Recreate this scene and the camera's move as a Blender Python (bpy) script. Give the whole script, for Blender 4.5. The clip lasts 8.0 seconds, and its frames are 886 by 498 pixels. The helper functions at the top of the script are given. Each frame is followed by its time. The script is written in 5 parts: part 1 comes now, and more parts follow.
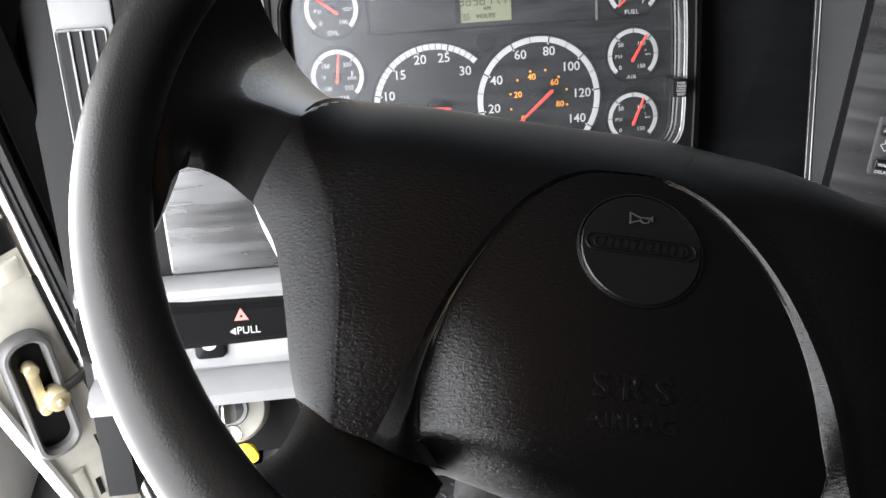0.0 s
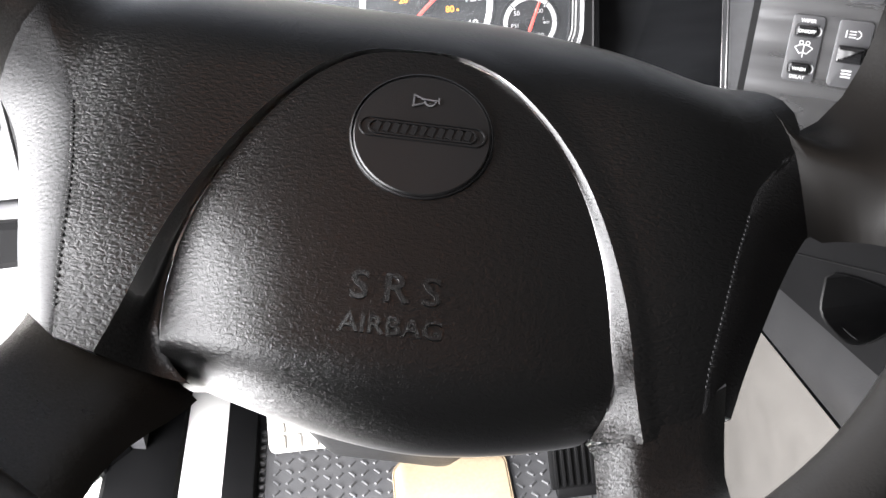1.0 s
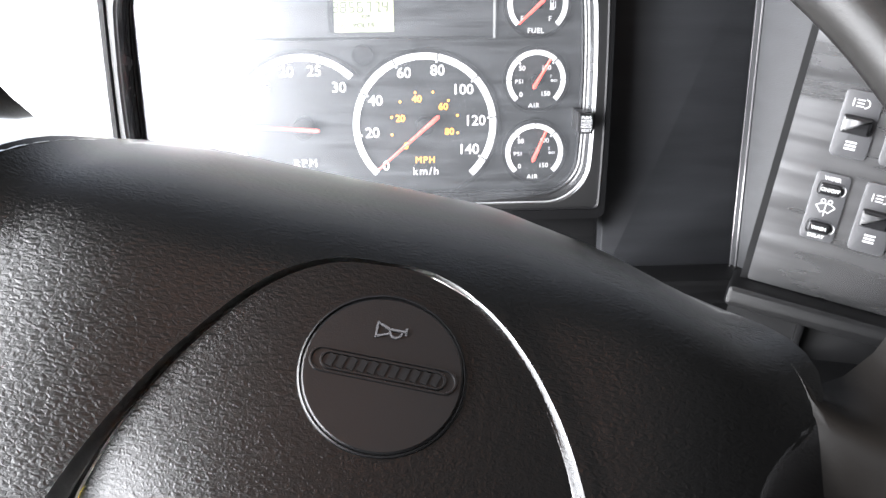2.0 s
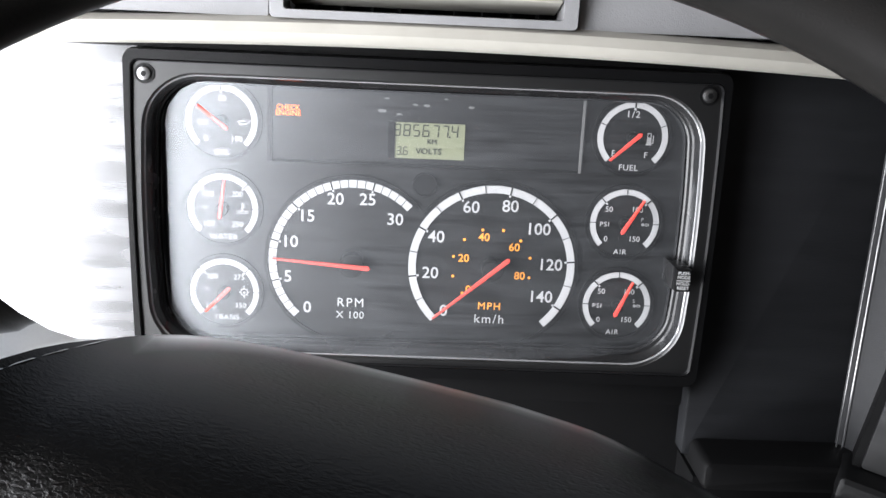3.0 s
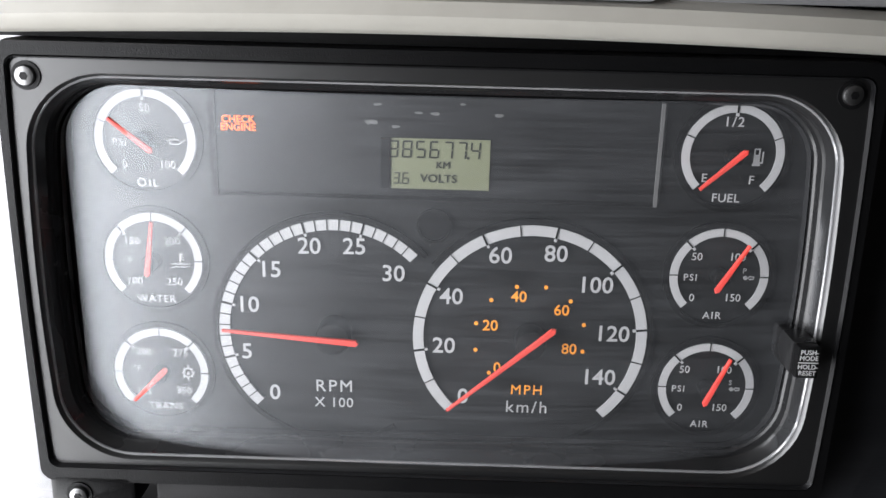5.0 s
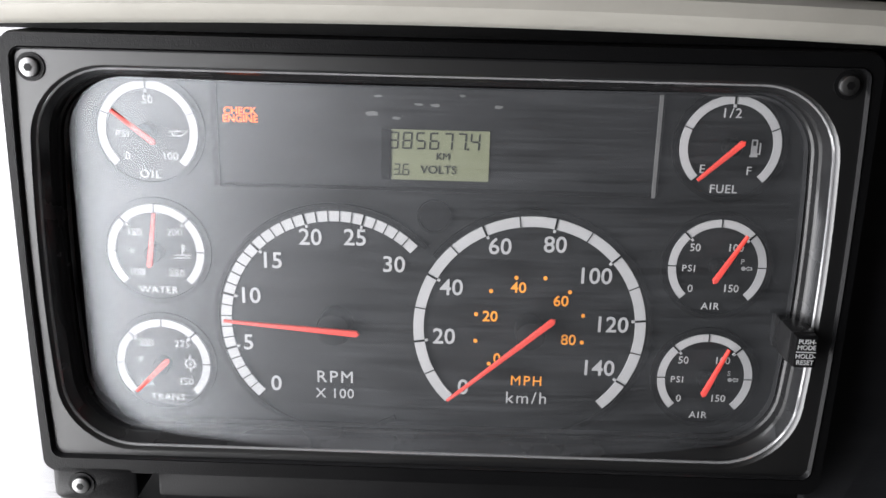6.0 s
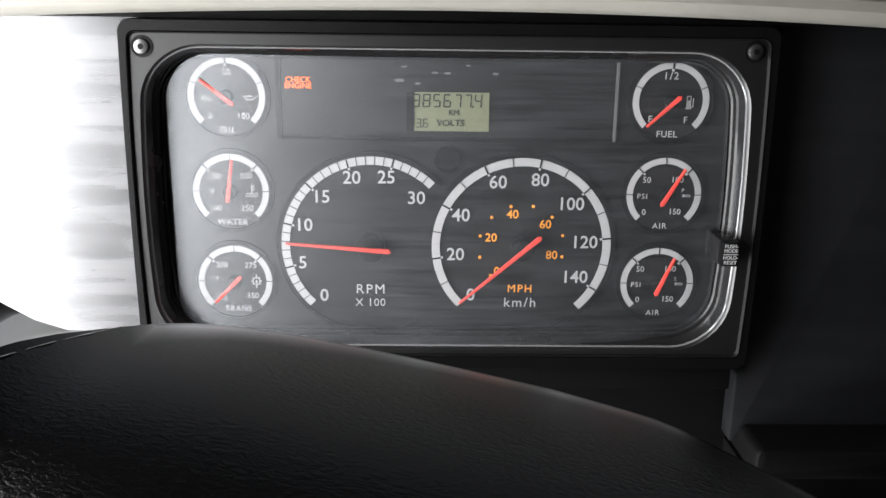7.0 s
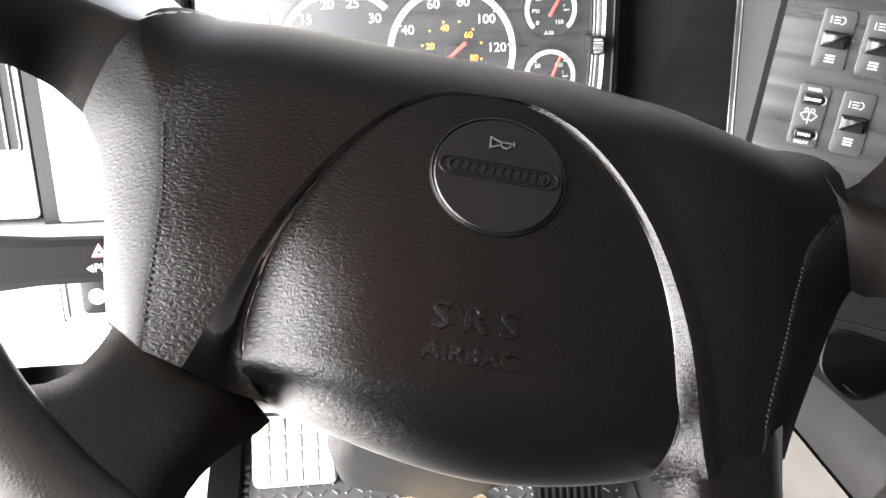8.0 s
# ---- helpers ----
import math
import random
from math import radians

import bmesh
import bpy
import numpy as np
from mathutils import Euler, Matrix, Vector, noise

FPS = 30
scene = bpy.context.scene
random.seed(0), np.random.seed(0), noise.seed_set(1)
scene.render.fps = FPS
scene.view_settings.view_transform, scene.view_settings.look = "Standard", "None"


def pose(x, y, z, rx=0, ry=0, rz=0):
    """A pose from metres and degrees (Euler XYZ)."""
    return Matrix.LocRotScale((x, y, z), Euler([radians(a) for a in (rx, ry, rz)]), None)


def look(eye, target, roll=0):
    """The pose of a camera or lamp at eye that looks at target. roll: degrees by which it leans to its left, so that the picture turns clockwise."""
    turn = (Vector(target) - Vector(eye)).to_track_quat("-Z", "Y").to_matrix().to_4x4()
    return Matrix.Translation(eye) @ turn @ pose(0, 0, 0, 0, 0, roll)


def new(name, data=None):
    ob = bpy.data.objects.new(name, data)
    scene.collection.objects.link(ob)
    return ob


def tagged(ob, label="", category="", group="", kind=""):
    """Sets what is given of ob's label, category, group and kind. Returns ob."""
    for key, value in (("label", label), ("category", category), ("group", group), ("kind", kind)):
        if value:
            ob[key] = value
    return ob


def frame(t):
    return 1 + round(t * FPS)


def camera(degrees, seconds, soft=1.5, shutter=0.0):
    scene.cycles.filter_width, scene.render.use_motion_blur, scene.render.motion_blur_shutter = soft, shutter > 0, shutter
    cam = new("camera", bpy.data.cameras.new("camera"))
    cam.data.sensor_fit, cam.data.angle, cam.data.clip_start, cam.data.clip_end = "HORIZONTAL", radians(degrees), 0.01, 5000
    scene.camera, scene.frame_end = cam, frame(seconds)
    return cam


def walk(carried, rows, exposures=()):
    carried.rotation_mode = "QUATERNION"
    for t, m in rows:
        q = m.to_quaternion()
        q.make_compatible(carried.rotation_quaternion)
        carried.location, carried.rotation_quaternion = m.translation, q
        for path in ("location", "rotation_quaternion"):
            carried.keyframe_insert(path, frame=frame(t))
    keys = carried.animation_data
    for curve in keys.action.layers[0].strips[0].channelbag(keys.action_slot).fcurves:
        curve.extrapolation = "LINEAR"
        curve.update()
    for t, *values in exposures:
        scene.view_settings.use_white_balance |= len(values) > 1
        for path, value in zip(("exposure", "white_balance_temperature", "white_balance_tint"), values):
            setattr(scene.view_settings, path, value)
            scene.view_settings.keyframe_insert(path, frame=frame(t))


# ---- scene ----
cam = camera(52.0, 8.0)
PATH = [
    (0.0, (-0.1143, -0.7689, 0.9928), (-0.0425, 0.0410, 0.4107), -2.07),
    (0.2, (-0.0879, -0.7579, 0.9895), (-0.0220, 0.0484, 0.4017), -2.93),
    (0.5, (-0.0517, -0.7468, 0.9576), (-0.0069, 0.0501, 0.3551), -4.44),
    (0.8, (-0.0165, -0.7502, 0.9416), (0.0226, 0.0321, 0.3198), -4.58),
    (1.0, (-0.0005, -0.7554, 0.9360), (0.0509, 0.0232, 0.3105), -3.80),
    (1.2, (0.0125, -0.7546, 0.9325), (0.0588, 0.0227, 0.3049), -3.46),
    (1.5, (0.0256, -0.7368, 0.9351), (0.0788, 0.0383, 0.3055), -2.27),
    (1.8, (0.0248, -0.6908, 0.9521), (0.0788, 0.1005, 0.3431), -0.87),
    (2.0, (0.0223, -0.6590, 0.9666), (0.0747, 0.1426, 0.3709), 0.84),
    (2.2, (0.0142, -0.6177, 0.9645), (0.0613, 0.1855, 0.3707), 2.46),
    (3.3, (-0.0065, -0.5046, 0.9640), (0.0205, 0.3379, 0.4259), 3.52),
    (3.5, (0.0010, -0.4797, 0.9663), (0.0138, 0.3541, 0.4144), 2.98),
    (4.0, (0.0094, -0.4046, 0.9339), (0.0006, 0.4198, 0.3678), 1.42),
    (5.5, (0.0097, -0.3521, 0.8998), (-0.0019, 0.4664, 0.3254), 1.20),
    (6.0, (0.0107, -0.3614, 0.8975), (-0.0031, 0.4632, 0.3319), 1.10),
    (6.5, (0.0060, -0.4013, 0.9170), (-0.0227, 0.4525, 0.3973), 0.05),
    (7.0, (-0.0140, -0.4973, 0.9321), (0.0064, 0.3346, 0.3776), 1.25),
    (7.2, (-0.0211, -0.5356, 0.9332), (0.0152, 0.2721, 0.3447), 0.93),
    (7.5, (-0.0089, -0.6140, 0.9013), (0.0163, 0.1989, 0.3193), -1.26),
    (7.7, (-0.0225, -0.6745, 0.9137), (0.0357, 0.1290, 0.3211), -1.47),
    (8.0, (-0.0553, -0.7662, 0.9435), (0.0504, 0.0371, 0.3574), 1.32),
]
EXPOSURES = [(0.0, 0.65, 6500, 11), (0.5, 1.45, 6500, 11), (1.0, 2.1, 6600, 13), (1.5, 2.65, 6600, 15), (2.0, 2.5, 6430, 12), (2.2, 2.25, 6400, 12),
             (3.3, 0.35, 6400, 12), (4.0, 0.03, 6420, 12), (5.5, 0.04, 6450, 12), (6.5, 0.05, 6650, 13), (7.0, 0.1, 6600, 11), (7.5, 1.05, 6600, 9), (8.0, 2.3, 6850, 13)]
walk(cam, [(t, look(eye, target, roll)) for t, eye, target, roll in PATH], EXPOSURES)

# ---- world, sun and sky light ----
world = bpy.data.worlds.new("sky")
scene.world = world
world.use_nodes = True
wn = world.node_tree.nodes
sky = wn.new("ShaderNodeTexSky")
sky.sky_type, sky.sun_disc = "NISHITA", False
sky.sun_elevation, sky.sun_rotation = radians(72), radians(-68)
world.node_tree.links.new(sky.outputs[0], wn["Background"].inputs[0])
wn["Background"].inputs[1].default_value = 0.04
sun = new("sun", bpy.data.lights.new("sun", "SUN"))
sun.data.energy, sun.data.angle, sun.data.color = 2.5, radians(0.6), (1, 0.95, 0.87)
sun.matrix_world = look((-1.0, 0.4, 3.5), (0, 0, 0))


def window_light(name, place, target, sx, sy, watts, color=(0.93, 0.97, 1.0)):
    lamp = new(name, bpy.data.lights.new(name, "AREA"))
    lamp.data.shape, lamp.data.size, lamp.data.size_y = "RECTANGLE", sx, sy
    lamp.data.energy, lamp.data.color = watts, color
    lamp.matrix_world = look(place, target)
    return lamp


window_light("doorway_light", (-0.645, -0.50, 0.73), (0.0, -0.50, 0.73), 0.98, 1.32, 54, (0.965, 0.985, 1.0))
window_light("windshield_light", (0.45, 0.50, 1.22), (0.3, -0.8, 0.5), 1.7, 0.5, 0.6, (1.0, 0.975, 0.88))

# ---- materials ----
def material(name, color, rough=0.5, metal=0.0, vary=0.12, scale=40.0, bump=0.0, bump_scale=300.0, spec=0.5,
             stretch=(1, 1, 1), pattern="noise", emit=0.0, rough_vary=0.1, sheen=0.0):
    m = bpy.data.materials.new(name)
    m.use_nodes = True
    nt = m.node_tree
    b = nt.nodes["Principled BSDF"]
    b.inputs["Roughness"].default_value = rough
    b.inputs["Metallic"].default_value = metal
    b.inputs["Specular IOR Level"].default_value = spec
    if sheen:
        # a soft gloss that ends without a long tail, as on skinned foam and leather
        b.inputs["Specular IOR Level"].default_value = 0.0
        gl, fr, mx = nt.nodes.new("ShaderNodeBsdfGlossy"), nt.nodes.new("ShaderNodeFresnel"), nt.nodes.new("ShaderNodeMixShader")
        gl.distribution = "BECKMANN"
        gl.inputs["Roughness"].default_value, fr.inputs["IOR"].default_value = rough, sheen
        nt.links.new(fr.outputs[0], mx.inputs[0])
        nt.links.new(b.outputs[0], mx.inputs[1])
        nt.links.new(gl.outputs[0], mx.inputs[2])
        nt.links.new(mx.outputs[0], nt.nodes["Material Output"].inputs[0])
    tc = nt.nodes.new("ShaderNodeTexCoord")
    mp = nt.nodes.new("ShaderNodeMapping")
    mp.inputs["Scale"].default_value = stretch
    nt.links.new(tc.outputs["Object"], mp.inputs[0])
    noi = nt.nodes.new("ShaderNodeTexNoise")
    noi.inputs["Scale"].default_value, noi.inputs["Detail"].default_value = scale, 6
    nt.links.new(mp.outputs[0], noi.inputs["Vector"])
    big = nt.nodes.new("ShaderNodeTexNoise")
    big.inputs["Scale"].default_value, big.inputs["Detail"].default_value = 7.0, 3
    nt.links.new(tc.outputs["Object"], big.inputs["Vector"])
    mix = nt.nodes.new("ShaderNodeMath")
    mix.operation = "ADD"
    nt.links.new(noi.outputs[0], mix.inputs[0])
    nt.links.new(big.outputs[0], mix.inputs[1])
    ramp = nt.nodes.new("ShaderNodeMapRange")
    ramp.inputs["From Min"].default_value, ramp.inputs["From Max"].default_value = 0.6, 1.4
    ramp.inputs["To Min"].default_value, ramp.inputs["To Max"].default_value = 1 - vary, 1 + vary
    nt.links.new(mix.outputs[0], ramp.inputs[0])
    mul = nt.nodes.new("ShaderNodeVectorMath")
    mul.operation = "SCALE"
    mul.inputs[0].default_value = color[:3]
    nt.links.new(ramp.outputs[0], mul.inputs["Scale"])
    nt.links.new(mul.outputs[0], b.inputs["Base Color"])
    rr = nt.nodes.new("ShaderNodeMapRange")
    rr.inputs["From Min"].default_value, rr.inputs["From Max"].default_value = 0.6, 1.4
    rr.inputs["To Min"].default_value, rr.inputs["To Max"].default_value = rough - rough_vary * rough, rough + rough_vary * rough
    nt.links.new(mix.outputs[0], rr.inputs[0])
    nt.links.new(rr.outputs[0], b.inputs["Roughness"])
    if bump:
        if pattern == "leather":
            tex = nt.nodes.new("ShaderNodeTexVoronoi")
            tex.feature = "DISTANCE_TO_EDGE"
            tex.inputs["Scale"].default_value = bump_scale
            warp = nt.nodes.new("ShaderNodeTexNoise")
            warp.inputs["Scale"].default_value = bump_scale * 0.3
            add = nt.nodes.new("ShaderNodeVectorMath")
            add.operation = "MULTIPLY_ADD"
            sc = 1.1 / bump_scale
            add.inputs[1].default_value = (sc, sc, sc)
            nt.links.new(warp.outputs["Color"], add.inputs[0])
            nt.links.new(mp.outputs[0], add.inputs[2])
            nt.links.new(add.outputs[0], tex.inputs["Vector"])
            clamp = nt.nodes.new("ShaderNodeMapRange")
            clamp.inputs["From Max"].default_value = 0.42
            nt.links.new(tex.outputs["Distance"], clamp.inputs[0])
            out = clamp.outputs[0]
        else:
            tex = nt.nodes.new("ShaderNodeTexNoise")
            tex.inputs["Scale"].default_value, tex.inputs["Detail"].default_value = bump_scale, 4
            nt.links.new(mp.outputs[0], tex.inputs["Vector"])
            out = tex.outputs[0]
        bp = nt.nodes.new("ShaderNodeBump")
        bp.inputs["Strength"].default_value, bp.inputs["Distance"].default_value = bump, 0.0006
        nt.links.new(out, bp.inputs["Height"])
        nt.links.new(bp.outputs[0], b.inputs["Normal"])
        if sheen:
            nt.links.new(bp.outputs[0], gl.inputs["Normal"])
    if emit:
        b.inputs["Emission Color"].default_value = (*color[:3], 1)
        b.inputs["Emission Strength"].default_value = emit
    return m


LEATHER = material("wheel_leather", (0.0013, 0.0013, 0.00135), 0.39, sheen=1.42, bump=0.27, bump_scale=460, stretch=(0.45, 1.0, 0.8), pattern="leather")
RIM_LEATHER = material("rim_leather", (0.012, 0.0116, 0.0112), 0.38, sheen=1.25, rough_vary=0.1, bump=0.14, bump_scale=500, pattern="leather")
# darkened copy of the rim leather: shade put into the right upper spoke's colour
SHADED_LEATHER = material("shaded_spoke_leather", (0.0030, 0.0026, 0.0023), 0.40, spec=0.06, rough_vary=0.05, bump=0.06, bump_scale=500, pattern="leather")
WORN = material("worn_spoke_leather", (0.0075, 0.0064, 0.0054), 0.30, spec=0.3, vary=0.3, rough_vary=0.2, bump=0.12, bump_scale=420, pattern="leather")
STALK = material("stalk_plastic", (0.004, 0.004, 0.0042), 0.6, spec=0.04, bump=0.2, bump_scale=1400)
GRIP = material("grip_leather", (0.009, 0.009, 0.0093), 0.38, sheen=1.22, rough_vary=0.04, bump=0.36, bump_scale=480, stretch=(0.5, 1.0, 0.8), pattern="leather")
DISC = material("horn_disc_plastic", (0.0038, 0.0038, 0.004), 0.42, sheen=1.40, bump=0.12, bump_scale=1500)
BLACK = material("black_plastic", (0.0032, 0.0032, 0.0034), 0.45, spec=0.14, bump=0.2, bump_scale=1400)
BEZEL = material("bezel_plastic", (0.0026, 0.0026, 0.0028), 0.32, spec=0.14, bump=0.3, bump_scale=1600)
CLEAR = material("clear_edge", (0.16, 0.16, 0.163), 0.16, spec=1.0)
SHEEN = material("bead_sheen", (0.04, 0.04, 0.042), 0.18, spec=0.9)
PLATE = material("satin_black_plate", (0.0035, 0.0035, 0.0037), 0.35, spec=0.75, rough_vary=0.05, bump=0.06, bump_scale=1600)
GLOSS = material("gloss_black_trim", (0.008, 0.008, 0.0085), 0.24, spec=0.3)
SMOKED = material("smoked_display", (0.0075, 0.0078, 0.0084), 0.40, spec=0.42, vary=0.3, scale=60, rough_vary=0.25, stretch=(0.1, 1, 1.5))
PANEL = material("dark_grained_panel", (0.0095, 0.0099, 0.011), 0.5, spec=0.15, vary=0.4, scale=60, bump=0.3, bump_scale=700, stretch=(0.2, 1, 1.5))
BRUSHED = material("brushed_silver_trim", (0.18, 0.18, 0.184), 0.29, metal=0.93, spec=0.3, vary=0.28, scale=34, rough_vary=0.4, bump=0.006, bump_scale=300, stretch=(0.16, 1, 2.2))
GREY = material("grey_plastic", (0.16, 0.16, 0.164), 0.55, bump=0.35, bump_scale=900)
DARKGREY = material("charcoal_plastic", (0.035, 0.035, 0.037), 0.5, spec=0.35, bump=0.35, bump_scale=900)
CONSOLE = material("console_plastic", (0.0036, 0.0036, 0.0038), 0.55, spec=0.03, bump=0.35, bump_scale=900)
CREAM = material("cream_plastic", (0.275, 0.264, 0.235), 0.45, bump=0.05, bump_scale=900)
MOULD = material("moulded_plastic", (0.011, 0.011, 0.0115), 0.42, spec=0.35, bump=0.3, bump_scale=900)
BEIGE = material("beige_trim", (0.044, 0.0408, 0.0370), 0.6, vary=0.15, bump=0.3, bump_scale=700)
FACE = material("gauge_face", (0.0042, 0.0044, 0.0047), 0.39, spec=0.46, vary=0.28, rough_vary=0.2, bump=0.06, bump_scale=900, stretch=(0.06, 1, 4.0))
WHITE = material("printed_white", (0.37, 0.37, 0.375), 0.5, vary=0.03)
# orange dial print, with a weak glow added to brighten it
ORANGE = material("glowing_orange_print", (0.75, 0.27, 0.02), 0.5, vary=0.05, emit=0.25)
RED = material("needle_red", (0.66, 0.06, 0.045), 0.4, vary=0.04)
LCD = material("lcd_glass", (0.155, 0.165, 0.105), 0.3, vary=0.05)
INK = material("lcd_ink", (0.012, 0.014, 0.01), 0.4)
LIT = material("lit_warning", (1.0, 0.14, 0.01), 0.4, emit=0.9)
STEEL = material("screw_steel", (0.16, 0.16, 0.16), 0.38, metal=1.0)
KEYSTEEL = material("key_steel", (0.45, 0.44, 0.42), 0.3, metal=1.0)
BRASS = material("worn_brass", (0.58, 0.49, 0.30), 0.4, metal=0.7, vary=0.3)
YELLOW = material("yellow_tag", (0.85, 0.55, 0.03), 0.45)
RUBBER = material("floor_rubber", (0.045, 0.045, 0.047), 0.55, vary=0.3, bump=0.4, bump_scale=500)
GASKET = material("grey_rubber", (0.085, 0.083, 0.082), 0.6, vary=0.25, bump=0.2, bump_scale=600)
TAN = material("tan_carpet", (0.26, 0.20, 0.13), 0.85, vary=0.2, scale=200, bump=0.5, bump_scale=900)
BINDING = material("tan_binding", (0.20, 0.15, 0.095), 0.8, vary=0.2, scale=200, bump=0.4, bump_scale=900)
PEDAL = material("pedal_pad", (0.45, 0.43, 0.40), 0.6, vary=0.2, bump=0.4, bump_scale=500)
PAINT = material("cab_paint", (0.75, 0.74, 0.72), 0.5, vary=0.05)
SHEET = material("worn_pale_paint", (0.36, 0.345, 0.30), 0.5, vary=0.3, scale=25, bump=0.15, bump_scale=90)
HEADLINER = material("headliner", (0.052, 0.051, 0.049), 0.9, vary=0.1, bump=0.5, bump_scale=700)
GROUND = material("concrete", (0.38, 0.37, 0.35), 0.9, vary=0.3, scale=3)
PINK = material("printed_red", (0.6, 0.16, 0.14), 0.5)
WALL = material("smoky_plastic", (0.011, 0.011, 0.0114), 0.26, spec=0.34, vary=0.2, rough_vary=0.2)
LAMP = material("dome_lens", (1.0, 0.33, 0.10), 0.4, emit=9.0)
DIM = material("worn_print", (0.10, 0.10, 0.10), 0.5)
FADED = material("printed_grey", (0.4, 0.4, 0.4), 0.5)


def clear(name, tint, dust, rough, scratch=0.0, ior=1.45):
    """Thin clear plastic or glass: see-through, with a gloss and a film of dust."""
    m = bpy.data.materials.new(name)
    m.use_nodes = True
    nt = m.node_tree
    nt.nodes.remove(nt.nodes["Principled BSDF"])
    tr, gl, df = (nt.nodes.new("ShaderNodeBsdf" + k) for k in ("Transparent", "Glossy", "Diffuse"))
    tr.inputs[0].default_value = (tint, tint, tint, 1)
    gl.inputs["Color"].default_value = (0.91, 0.95, 1.0, 1)
    gl.inputs["Roughness"].default_value = rough
    df.inputs[0].default_value = (0.76, 0.79, 0.84, 1)
    fr = nt.nodes.new("ShaderNodeFresnel")
    fr.inputs[0].default_value = ior
    m1, m2 = nt.nodes.new("ShaderNodeMixShader"), nt.nodes.new("ShaderNodeMixShader")
    tc, mp, n1 = nt.nodes.new("ShaderNodeTexCoord"), nt.nodes.new("ShaderNodeMapping"), nt.nodes.new("ShaderNodeTexNoise")
    mp.inputs["Scale"].default_value = (1, 1, 3.5)
    n1.inputs["Scale"].default_value, n1.inputs["Detail"].default_value = 30, 10
    nt.links.new(tc.outputs["Object"], mp.inputs[0])
    nt.links.new(mp.outputs[0], n1.inputs["Vector"])
    streak, sm = nt.nodes.new("ShaderNodeTexNoise"), nt.nodes.new("ShaderNodeMapping")
    sm.inputs["Scale"].default_value = (0.35, 1, 14)
    streak.inputs["Scale"].default_value, streak.inputs["Detail"].default_value = 45, 6
    nt.links.new(tc.outputs["Object"], sm.inputs[0])
    nt.links.new(sm.outputs[0], streak.inputs["Vector"])
    both = nt.nodes.new("ShaderNodeMix")
    both.inputs[0].default_value = scratch
    nt.links.new(n1.outputs[0], both.inputs[2])
    nt.links.new(streak.outputs[0], both.inputs[3])
    rg = nt.nodes.new("ShaderNodeMapRange")
    rg.inputs["From Min"].default_value, rg.inputs["From Max"].default_value = 0.3, 0.75
    rg.inputs["To Min"].default_value, rg.inputs["To Max"].default_value = dust * 0.4, dust * 1.9
    nt.links.new(both.outputs[0], rg.inputs[0])
    nt.links.new(rg.outputs[0], m1.inputs[0])
    nt.links.new(tr.outputs[0], m1.inputs[1])
    nt.links.new(df.outputs[0], m1.inputs[2])
    nt.links.new(fr.outputs[0], m2.inputs[0])
    nt.links.new(m1.outputs[0], m2.inputs[1])
    nt.links.new(gl.outputs[0], m2.inputs[2])
    nt.links.new(m2.outputs[0], nt.nodes["Material Output"].inputs[0])
    return m


LENS = clear("cover_lens", 0.96, 0.030, 0.34, 0.5, 1.56)
GLASS = clear("window_glass", 0.97, 0.01, 0.02)

# ---- mesh helpers ----
def thing(name, m, label, category, group="", kind=""):
    ob = new(name)
    ob.matrix_world = m
    ob.empty_display_size = 0.05
    return tagged(ob, label, category, group, kind)


def part(name, bm, mat, parent=None, label="", smooth=True, at=None):
    me = bpy.data.meshes.new(name)
    bmesh.ops.recalc_face_normals(bm, faces=bm.faces)
    bm.to_mesh(me)
    bm.free()
    me.materials.append(mat)
    if smooth:
        for p in me.polygons:
            p.use_smooth = True
        me.set_sharp_from_angle(angle=radians(38))
    ob = new(name, me)
    if parent is not None:
        ob.parent = parent
    if at is not None:
        ob.matrix_local = at
    if label:
        ob["label"] = label
    return ob


def setting(name, bm, mat, label, category, smooth=False):
    return tagged(part(name, bm, mat, None, smooth=smooth), label, category, kind="structure")


def box(x0, x1, y0, y1, z0, z1, bevel=0.0, bm=None, seg=2):
    own = bmesh.new()
    bmesh.ops.create_cube(own, size=1.0)
    for v in own.verts:
        v.co = Vector((x0 + (v.co.x + 0.5) * (x1 - x0), y0 + (v.co.y + 0.5) * (y1 - y0), z0 + (v.co.z + 0.5) * (z1 - z0)))
    if bevel:
        bmesh.ops.bevel(own, geom=own.edges[:], offset=bevel, segments=seg, profile=0.6, affect="EDGES")
    if bm is None:
        return own
    merge(bm, own)
    return bm


def merge(bm, other, m=None):
    if m is not None:
        bmesh.ops.transform(other, matrix=m, verts=other.verts[:])
    me = bpy.data.meshes.new("tmp")
    other.to_mesh(me)
    other.free()
    bm.from_mesh(me)
    bpy.data.meshes.remove(me)
    return bm


def rounded(x0, x1, z0, z1, r, n=6):
    """A rounded rectangle as (x, z) pairs, counterclockwise from the lower right corner."""
    pts = []
    for cx, cz, a0 in ((x1 - r, z0 + r, -90), (x1 - r, z1 - r, 0), (x0 + r, z1 - r, 90), (x0 + r, z0 + r, 180)):
        for k in range(n + 1):
            a = radians(a0 + 90 * k / n)
            pts.append((cx + r * math.cos(a), cz + r * math.sin(a)))
    return pts


